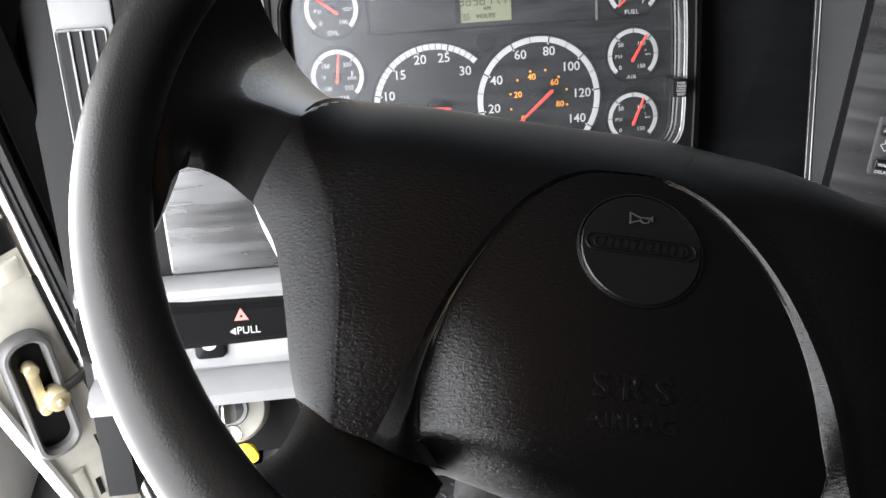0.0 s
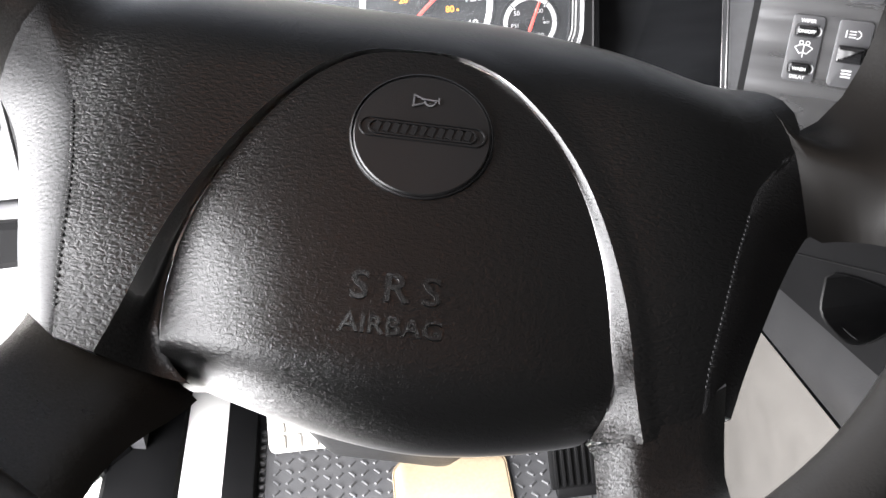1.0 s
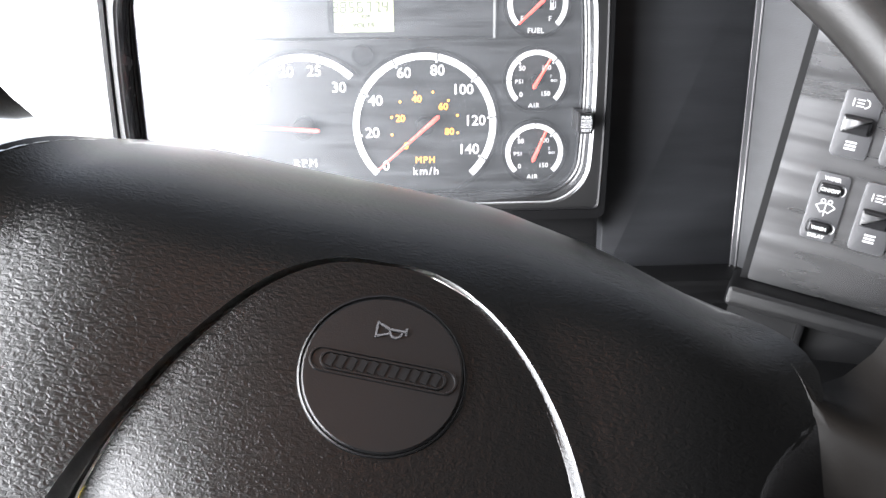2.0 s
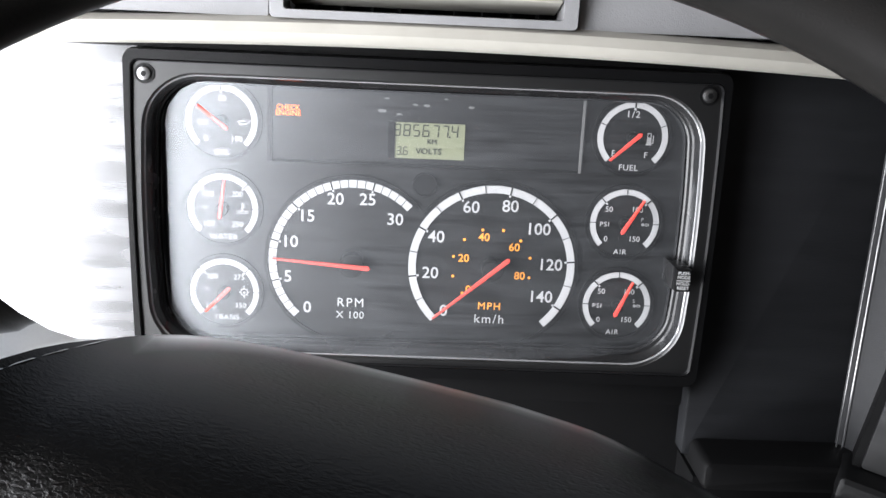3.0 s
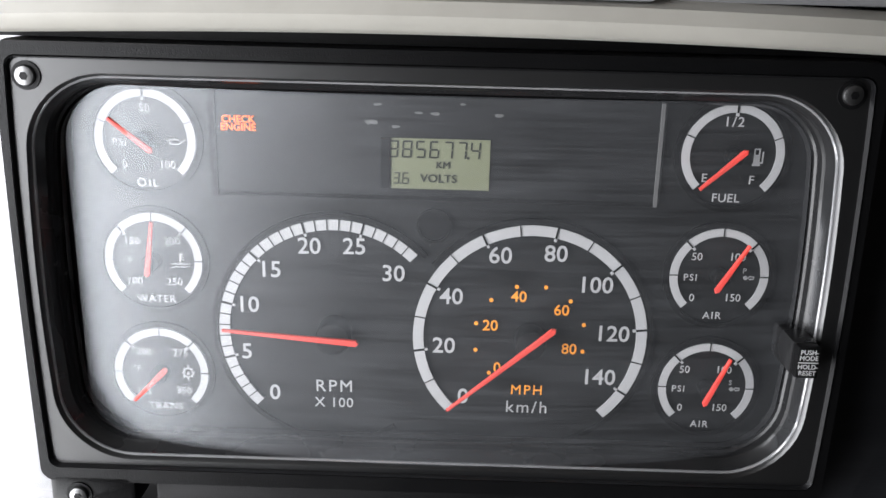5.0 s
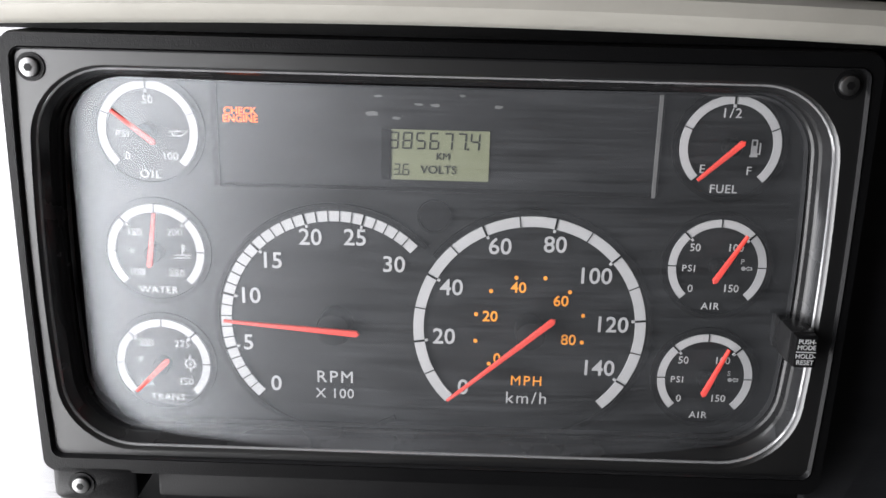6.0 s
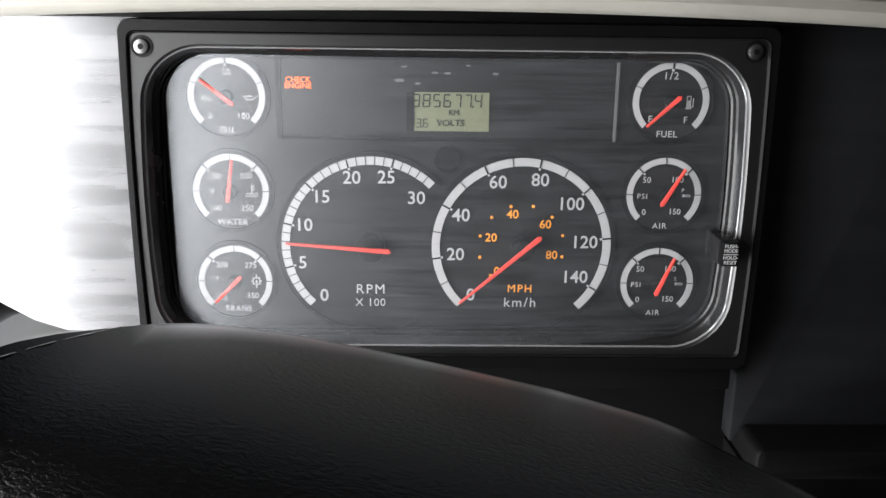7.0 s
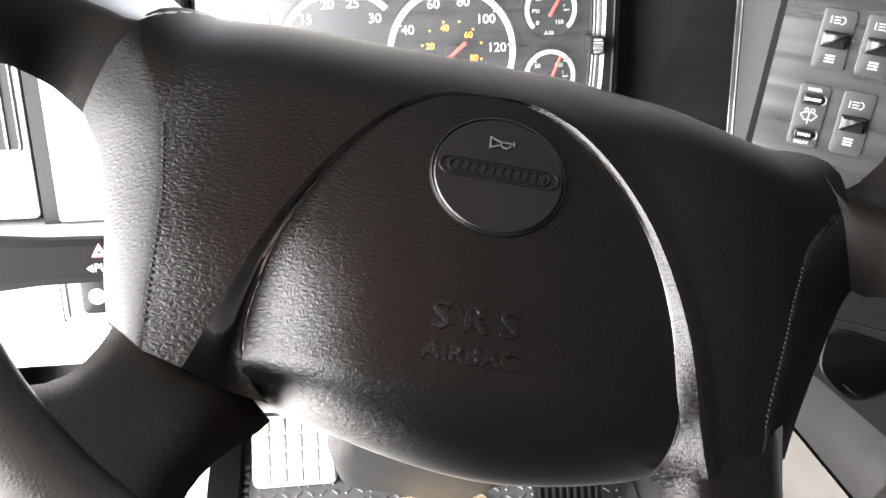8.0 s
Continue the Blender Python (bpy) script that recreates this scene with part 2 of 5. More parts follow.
def bowed(x0, x1, z0, z1, r, bow=0.0, n=10, m=7):
    """A rounded rectangle whose upright sides bow outwards; counterclockwise from the lower right corner."""
    pts = rounded(x0, x1, z0, z1, r, n)
    k = n + 1
    side = lambda x, za, zb: [(x, za + (zb - za) * j / (m + 1)) for j in range(1, m + 1)]
    pts = pts[:k] + side(x1, z0 + r, z1 - r) + pts[k:3 * k] + side(x0, z1 - r, z0 + r) + pts[3 * k:]
    cx, cz, hz = (x0 + x1) / 2, (z0 + z1) / 2, (z1 - z0) / 2
    push = lambda x, z: bow * max(0.0, 1 - ((z - cz) / hz) ** 2) * min(1.0, max(0.0, (abs(x - cx) - 0.09) / 0.06))
    return [(x + (push(x, z) if x > cx else -push(x, z)), z) for x, z in pts]


def loft(rings, closed=True, cap0=False, cap1=False, bm=None):
    """Quads between rings of 3D points of equal length."""
    bm = bm or bmesh.new()
    vs = [[bm.verts.new(p) for p in ring] for ring in rings]
    n = len(vs[0])
    for a, b in zip(vs, vs[1:]):
        for i in range(n if closed else n - 1):
            j = (i + 1) % n
            bm.faces.new((a[i], a[j], b[j], b[i]))
    if cap0:
        bm.faces.new(vs[0][::-1])
    if cap1:
        bm.faces.new(vs[-1])
    return bm


def slab(pts, y0, y1, bevel=0.0, bm=None):
    """A flat shape of (x, z) points from y0 (front) back to y1, its front edge rounded."""
    c = Vector((sum(p[0] for p in pts) / len(pts), sum(p[1] for p in pts) / len(pts)))

    def inset(d):
        out = []
        k = len(pts)
        for i in range(k):
            a, b, q = Vector(pts[i - 1]), Vector(pts[(i + 1) % k]), Vector(pts[i])
            t = (b - a).normalized()
            nrm = Vector((-t.y, t.x))
            out.append(q + nrm * d)
        return out
    s = 1 if y1 > y0 else -1
    rings = [[(p[0], y1, p[1]) for p in pts]]
    if bevel:
        rings.append([(p[0], y0 + s * bevel, p[1]) for p in pts])
        rings.append([(p[0], y0 + s * bevel * 0.3, p[1]) for p in inset(bevel * 0.3)])
        rings.append([(p[0], y0, p[1]) for p in inset(bevel)])
    else:
        rings.append([(p[0], y0, p[1]) for p in pts])
    return loft(rings, True, True, True, bm)


def disc(cx, cz, r, y0, y1, bevel=0.0, n=32, bm=None):
    return slab([(cx + r * math.cos(2 * math.pi * k / n), cz + r * math.sin(2 * math.pi * k / n)) for k in range(n)], y0, y1, bevel, bm)


def arc_band(cx, cz, r0, r1, a0, a1, y0, y1, n=48, bm=None):
    """A flat curved band between two radii, from angle a0 to a1 in degrees."""
    rings = []
    for k in range(n + 1):
        a = radians(a0 + (a1 - a0) * k / n)
        c, s = math.cos(a), math.sin(a)
        rings.append([(cx + r0 * c, y0, cz + r0 * s), (cx + r1 * c, y0, cz + r1 * s), (cx + r1 * c, y1, cz + r1 * s), (cx + r0 * c, y1, cz + r0 * s)])
    return loft(rings, True, True, True, bm)


def tube(path, radius, n=10, bm=None, cap=True):
    """A round tube along a list of points; radius is one number or one a point."""
    pts = [Vector(p) for p in path]
    rad = radius if isinstance(radius, (list, tuple)) else [radius] * len(pts)
    rings, up = [], Vector((0.13, 0.21, 0.97))
    for i, p in enumerate(pts):
        t = (pts[min(i + 1, len(pts) - 1)] - pts[max(i - 1, 0)]).normalized()
        a = t.cross(up).normalized()
        b = t.cross(a)
        rings.append([p + rad[i] * (a * math.cos(2 * math.pi * k / n) + b * math.sin(2 * math.pi * k / n)) for k in range(n)])
    return loft(rings, True, cap, cap, bm)


def letters(text, size, x, z, y=0.0, align="CENTER", depth=0.0002, bold=0.0, squeeze=1.0, space=1.0):
    """Built-in lettering as a mesh in the xz plane, facing -y, centred on x and z."""
    cu = bpy.data.curves.new("letters", "FONT")
    cu.body, cu.size, cu.align_x, cu.align_y = text, size / 0.72, align, "CENTER"
    cu.extrude, cu.offset, cu.resolution_u = depth, bold, 3
    cu.space_line, cu.space_character = 0.78, space
    ob = bpy.data.objects.new("letters", cu)
    scene.collection.objects.link(ob)
    bpy.context.view_layer.update()
    me = bpy.data.meshes.new_from_object(ob.evaluated_get(bpy.context.evaluated_depsgraph_get()))
    bm = bmesh.new()
    bm.from_mesh(me)
    bpy.data.objects.remove(ob)
    bpy.data.curves.remove(cu)
    bpy.data.meshes.remove(me)
    for v in bm.verts:
        v.co = Vector((x + v.co.x * squeeze, y - v.co.z, z + v.co.y))
    return bm


def spline(pts, n):
    """n points along a smooth curve through pts (Catmull-Rom, by chord length)."""
    P = np.array(pts, float)
    d = np.concatenate([[0], np.cumsum(np.linalg.norm(np.diff(P, axis=0), axis=1))])
    ext = np.vstack([2 * P[0] - P[1], P, 2 * P[-1] - P[-2]])
    out = []
    for s in np.linspace(0, d[-1], n):
        i = min(np.searchsorted(d, s, side="right") - 1, len(P) - 2)
        t = (s - d[i]) / (d[i + 1] - d[i])
        p0, p1, p2, p3 = ext[i], ext[i + 1], ext[i + 2], ext[i + 3]
        out.append(0.5 * (2 * p1 + (p2 - p0) * t + (2 * p0 - 5 * p1 + 4 * p2 - p3) * t * t + (3 * p1 - p0 - 3 * p2 + p3) * t ** 3))
    return [tuple(q) for q in out]


# The dashboard leans back: x right, y into the dash, z up along it; the gauge face lies at y = 0.
DASH = pose(0, 0, 0.63, -18)

# ---- the cab's shell ----
def cab_shell():
    setting("floor", box(-0.62, 1.70, -1.60, 0.75, -0.06, 0.0), RUBBER, "dark rubber cab floor under the dashboard", "floor")
    setting("ceiling", box(-0.66, 1.74, -1.64, 0.40, 1.55, 1.60), HEADLINER, "plain grey cab headliner", "ceiling")
    setting("wall_rear", box(-0.66, 1.74, -1.64, -1.60, -0.06, 1.55), HEADLINER, "plain grey rear wall of the cab", "wall")
    bm = box(-0.66, 1.74, 0.75, 0.79, -0.06, 0.92)
    setting("wall_front", bm, BLACK, "black firewall behind the dashboard", "wall")
    bm = box(-0.66, -0.60, 0.70, 0.75, 0.92, 1.55)
    setting("wall_pillar", bm, GREY, "grey windshield pillar", "wall")
    for name, x0, x1 in (("wall_left", -0.66, -0.62), ("wall_right", 1.70, 1.74)):
        if name == "wall_right":
            setting(name, box(x0, x1, -1.60, 0.75, -0.06, 1.55), HEADLINER, "plain grey far side of the cab", "wall")
            continue
        sill_z, y1 = 0.0, 0.02
        bm = box(x0, x1, -1.60, 0.75, -0.06, sill_z)
        box(x0, x1, -1.60, -1.10, sill_z, 1.55, bm=bm)
        box(x0, x1, -1.10, 0.75, 1.40, 1.55, bm=bm)
        box(x0, x1, y1, 0.75, sill_z, 1.40, bm=bm)
        setting(name, bm, PAINT, "white painted side wall of the cab with an opening", "wall")
    w = thing("windshield", pose(0, 0, 0), "clear raked windshield of the cab", "window", kind="structure")
    bm = loft([[(-0.60, 0.75, 0.92), (1.70, 0.75, 0.92)], [(-0.60, 0.42, 1.55), (1.70, 0.42, 1.55)]], False)
    part("pane", bm, GLASS, w, smooth=False).visible_shadow = False
    bm = box(-400, 400, -400, 400, -0.12, -0.062)
    setting("ground", bm, GROUND, "pale concrete yard outside the cab", "ground")


# ---- dashboard ----
def dashboard():
    dash = thing("dashboard", DASH, "grey and brushed-silver truck dashboard with a cream rail", "dashboard")
    # brushed panel beside the cluster
    part("side_panel", slab(rounded(-0.312, -0.186, -0.165, 0.121, 0.004), 0.0, 0.02, 0.002), BRUSHED, dash, "brushed silver trim panel", smooth=False)
    part("gap_strip", box(-0.326, -0.3125, 0.004, 0.03, -0.166, 0.121), BLACK, dash, "black shadow gap")
    # backing behind the cluster and the black storage bay
    part("backing", box(-0.188, 0.36, 0.03, 0.04, -0.30, 0.13), BLACK, dash)
    part("bay_panel", slab(rounded(0.199, 0.3155, -0.165, 0.121, 0.003), 0.004, 0.02, 0.002), PANEL, dash, "dark grained blank panel")
    bm = loft([[(0.3145, 0.004, 0.121), (0.3140, 0.004, -0.165)], [(0.3190, -0.003, 0.121), (0.3180, -0.003, -0.165)],
               [(0.3610, -0.0445, 0.121), (0.3350, -0.0405, -0.165)], [(0.3650, -0.0345, 0.121), (0.3390, -0.0325, -0.165)]], False)
    part("bay_cheek", bm, PANEL, dash, "angled dark side of the bay")
    for dx, r in ((0.0, 0.0011), (-0.0048, 0.0006)):
        part("cheek_bead", tube([(0.3180 + dx, -0.0025, 0.1205), (0.3170 + dx, -0.0025, -0.1645)], r, 8), SHEEN, dash, "thin glossy edge bead")
    # cream rail, bowed along the width
    rings = []
    for k in range(41):
        x = -0.384 + 0.784 * k / 40
        y = -0.040 + 0.25 * max(0, abs(x) - 0.1) ** 2
        zc = 0.1335 - 0.10 * x * x
        prof = [(0.03, -0.008), (0.006, -0.009), (-0.002, -0.0065), (-0.006, -0.001), (-0.004, 0.005), (0.004, 0.0085), (0.03, 0.009)]
        rings.append([(x, y + a, zc + b) for a, b in prof])
    part("rail", loft(rings, False), CREAM, dash, "cream moulded rail")
    # black strip standing in for the shade beneath the rail
    part("rail_shade_strip", box(-0.384, 0.40, -0.012, 0.03, 0.1182, 0.1255), BLACK, dash)
    # upper fascia either side of the vent
    for x0, x1 in ((-0.384, -0.0995), (0.0905, 0.42)):
        bm = loft([[(x0, -0.036, 0.1405), (x1, -0.036, 0.1405)], [(x0, -0.034, 0.18), (x1, -0.034, 0.18)],
                   [(x0, -0.020, 0.222), (x1, -0.020, 0.222)], [(x0, 0.05, 0.245), (x1, 0.05, 0.245)],
                   [(x0, 0.05, 0.13), (x1, 0.05, 0.13)]], False)
        part("upper_fascia", bm, GREY, dash, "grey upper dash panel")
    part("end_cap", box(-0.412, -0.3825, 0.006, 0.30, -0.40, 0.232), BLACK, dash, "black dash end")
    part("top_deck", slab([(-0.385, 0.232), (0.95, 0.232), (0.95, 0.25), (-0.385, 0.25)], -0.01, 0.40), DARKGREY, dash, "dark dash top")
    # tray under the blank panel
    part("tray_lip", slab(rounded(0.205, 0.338, -0.174, -0.151, 0.006), -0.034, 0.02, 0.005), BLACK, dash, "black tray lip")
    part("tray_slot", box(0.205, 0.345, -0.012, 0.03, -0.206, -0.174), BLACK, dash, "black open slot")
    part("tray_floor", slab(rounded(0.205, 0.345, -0.235, -0.206, 0.006), -0.040, 0.02, 0.005), CONSOLE, dash)
    return dash


def air_vent():
    v = thing("air_vent", DASH, "grey dash air vent with light horizontal slats", "vent")
    outer, inner = rounded(-0.098, 0.089, 0.1405, 0.222, 0.003), rounded(-0.0895, 0.0795, 0.1455, 0.215, 0.002)
    y = -0.043
    bm = loft([[(x, 0.03, z) for x, z in outer], [(x, y + 0.002, z) for x, z in outer], [(x * 0.99, y, z) for x, z in outer],
               [(x, y, z) for x, z in inner], [(x, y + 0.03, z) for x, z in inner]])
    part("frame", bm, GREY, v, "grey vent frame")
    part("duct", box(-0.09, 0.08, 0.012, 0.02, 0.144, 0.216), BLACK, v)
    for k in range(6):
        z = 0.1535 + k * 0.0112
        bm = slab(rounded(-0.0885, 0.0785, -0.0012, 0.0012, 0.0011, 3), -0.016, 0.016, 0.001)
        part("slat", bm, CREAM if k < 6 else GREY, v, at=pose(0, y + 0.016, z, -14))
    for k in range(9):
        x = -0.075 + k * 0.018
        part("vane", box(x - 0.0008, x + 0.0008, -0.012, 0.010, 0.146, 0.214), BLACK, v)
    part("slider", box(-0.010, 0.018, -0.050, -0.035, 0.158, 0.1665, 0.003), GREY, v, "grey thumb slider")


# ---- instrument cluster ----
def circle(cx, cz, r, n=40):
    return [(cx + r * math.cos(2 * math.pi * k / n), cz + r * math.sin(2 * math.pi * k / n)) for k in range(n)]


def screw(x, z, y, parent):
    s = part("screw", disc(x, z, 0.0046, y - 0.003, y, 0.0015, 20), STEEL, parent, "steel socket screw")
    part("socket", disc(x, z, 0.0019, y - 0.0033, y - 0.002, 0, 6), BLACK, s)
    part("washer", arc_band(x, z, 0.0046, 0.0064, 0, 360, y - 0.0008, y, 24), BLACK, s)


def needle(parent, cx, cz, angle, length, tail, w0, w1, y):
    a = radians(angle)
    d, s = Vector((math.cos(a), math.sin(a))), Vector((-math.sin(a), math.cos(a)))
    c = Vector((cx, cz))
    pts = [c + d * length + s * w1, c - d * tail + s * w0, c - d * (tail + w0) , c - d * tail - s * w0, c + d * length - s * w1]
    ob = part("needle", slab([tuple(p) for p in pts], y - 0.0016, y, 0.0005), RED, parent, "red needle", smooth=False)
    return ob


def gauge(parent, name, cx, cz, r, band, a0, a1, minor, major, texts, need, hub, label):
    """One dial: well ring, white scale broken by ticks, figures, needle on a hub."""
    w0, w1 = {"speedometer": (-75, 143), "tachometer": (42, 300)}.get(name, (0, 360))
    g = part(name, arc_band(cx, cz, r + 0.0010, r + 0.0034, w0, w1, -0.0010, 0.003, 72), BLACK, parent, label)
    part("scale_ring", arc_band(cx, cz, r - band, r, a0, a1, -0.0011, -0.0003, 72), WHITE, g, "white scale band")
    for angs, w in ((minor, 0.00022), (major, 0.0005 if r > 0.04 else 0.0004)):
        for ang in angs:
            m = pose(cx, 0, cz) @ Matrix.Rotation(-radians(ang), 4, "Y")
            part("tick", box(r - band - 0.0002, r + 0.0003, -0.0014, -0.0003, -w, w), BLACK, g, smooth=False, at=m)
    for ang in major:
        m = pose(cx, 0, cz) @ Matrix.Rotation(-radians(ang), 4, "Y")
        part("tick_stub", box(r - band - 0.0017, r - band - 0.0002, -0.0014, -0.0003, -0.0006, 0.0006), WHITE, g, smooth=False, at=m)
    for text, size, dx, dz, mat in texts:
        part("figure", letters(text, size, cx + dx, cz + dz, -0.0006, bold=size * (0.012 if size > 0.0054 and text.isdigit() else 0.0), space=1.0 if text.isdigit() else 1.22 if len(text) == 3 or "k" in text else 1.08), mat, g, smooth=False)
    h = part("hub", disc(cx, cz, hub, -0.0125 if r > 0.04 else -0.0075, 0.0, 0.0015, 28), BLACK, g, "black needle hub")
    if need:
        needle(h, cx, cz, *need, -0.0128 if r > 0.04 else -0.0085)
    return g


def icon(parent, kind, x, z, s, mat):
    """Small printed pictograms made of flat pieces."""
    y0, y1 = -0.0009, -0.0003
    bm = bmesh.new()
    if kind == "pump":
        box(x - s * .6, x + s * .25, y0, y1, z - s, z - s * .8, bm=bm)
        box(x - s * .5, x + s * .15, y0, y1, z - s * .8, z + s * .25, bm=bm)
        box(x - s * .5, x - s * .38, y0, y1, z + s * .25, z + s * .8, bm=bm)
        box(x + s * .03, x + s * .15, y0, y1, z + s * .25, z + s * .8, bm=bm)
        box(x - s * .5, x + s * .15, y0, y1, z + s * .8, z + s * .95, bm=bm)
        box(x + s * .42, x + s * .54, y0, y1, z - s * .6, z + s * .6, bm=bm)
        box(x + s * .15, x + s * .54, y0, y1, z - s * .72, z - s * .6, bm=bm)
    elif kind == "oil":
        box(x - s * .5, x + s * .5, y0, y1, z - s * .35, z - s * .22, bm=bm)
        box(x - s * .5, x + s * .5, y0, y1, z + s * .15, z + s * .26, bm=bm)
        box(x - s * .6, x - s * .48, y0, y1, z - s * .35, z + s * .26, bm=bm)
        merge(bm, box(-s * .55, s * .55, y0, y1, -s * .06, s * .06), pose(x + s * .8, 0, z) @ Matrix.Rotation(radians(-38), 4, "Y"))
        box(x - s * 1.0, x - s * .6, y0, y1, z + s * .1, z + s * .2, bm=bm)
        box(x - s * .1, x + s * .1, y0, y1, z + s * .26, z + s * .45, bm=bm)
    elif kind == "water":
        box(x - s * .09, x + s * .09, y0, y1, z - s * .4, z + s * .95, bm=bm)
        for dz in (.75, .45, .15):
            box(x + s * .09, x + s * .42, y0, y1, z + s * dz, z + s * (dz + .12), bm=bm)
        for dz in (-.5, -.85):
            for k in range(6):
                box(x - s + k * s / 3, x - s + (k + 1) * s / 3 - s * .04, y0, y1, z + s * (dz + (.1 if k % 2 else 0)), z + s * (dz + .13 + (.1 if k % 2 else 0)), bm=bm)
    elif kind == "gear":
        arc_band(x, z, s * .5, s * .66, 0, 360, y0, y1, 24, bm)
        for k in range(8):
            merge(bm, box(s * .66, s * .84, y0, y1, -s * .09, s * .09), pose(x, 0, z) @ Matrix.Rotation(radians(45 * k), 4, "Y"))
        box(x - s * .08, x + s * .08, y0, y1, z + s * .84, z + s * 1.15, bm=bm)
        box(x - s * .08, x + s * .08, y0, y1, z - s * 1.15, z - s * .84, bm=bm)
        disc(x, z - s * .08, s * .2, y0, y1, 0, 12, bm)
    elif kind == "brake":
        disc(x - s * .35, z, s * .32, y0, y1, 0, 14, bm)
        box(x + s * .35, x + s * .95, y0, y1, z - s * .24, z - s * .13, bm=bm)
        box(x + s * .35, x + s * .95, y0, y1, z + s * .13, z + s * .24, bm=bm)
        box(x + s * .85, x + s * .95, y0, y1, z - s * .24, z + s * .24, bm=bm)
        for sg in (1, -1):
            merge(bm, box(-s * .04, s * .5, y0, y1, -s * .055, s * .055), pose(x + s * .05, 0, z) @ Matrix.Rotation(radians(-42 * sg), 4, "Y"))
    elif kind == "horn":
        box(x - s, x - s * .86, y0, y1, z - s * .55, z + s * .55, bm=bm)
        for sg in (1, -1):
            merge(bm, box(0, s * .85, y0, y1, -s * .06, s * .06), pose(x - s * .93, 0, z + sg * s * .48) @ Matrix.Rotation(radians(22 * sg), 4, "Y"))
        box(x - s * .15, x + s, y0, y1, z + s * .1, z + s * .22, bm=bm)
        box(x + s * .88, x + s, y0, y1, z - s * .1, z + s * .4, bm=bm)
        arc_band(x + s * .3, z + s * .05, s * .34, s * .46, 180, 360, y0, y1, 12, bm)
    return part("symbol", bm, mat, parent, smooth=False)


def segments(text, x, z, w, h, gap, y, lean=0.06):
    """Seven-segment display figures as one flat mesh, from x to the right, centred on z."""
    on = {"0": "abcdef", "1": "bc", "3": "abgcd", "4": "fgbc", "5": "afgcd", "6": "afgedc", "7": "abc", "8": "abcdefg"}
    bm, t = bmesh.new(), h * 0.10
    for ch in text:
        if ch == ".":
            box(x - gap * 0.75, x - gap * 0.75 + t * 1.3, y, y + 0.0004, z - h / 2, z - h / 2 + t * 1.3, bm=bm)
            continue
        bars = {"a": (x + t, x + w - t, z + h / 2 - t, z + h / 2), "g": (x + t, x + w - t, z - t / 2, z + t / 2), "d": (x + t, x + w - t, z - h / 2, z - h / 2 + t),
                "f": (x, x + t, z + t * .3, z + h / 2 - t * .3), "b": (x + w - t, x + w, z + t * .3, z + h / 2 - t * .3),
                "e": (x, x + t, z - h / 2 + t * .3, z - t * .3), "c": (x + w - t, x + w, z - h / 2 + t * .3, z - t * .3)}
        for k in on[ch]:
            x0, x1, z0, z1 = bars[k]
            box(x0, x1, y, y + 0.0004, z0, z1, bm=bm)
        x += w + gap
    for v in bm.verts:
        v.co.x += (v.co.z - z) * lean
    return bm


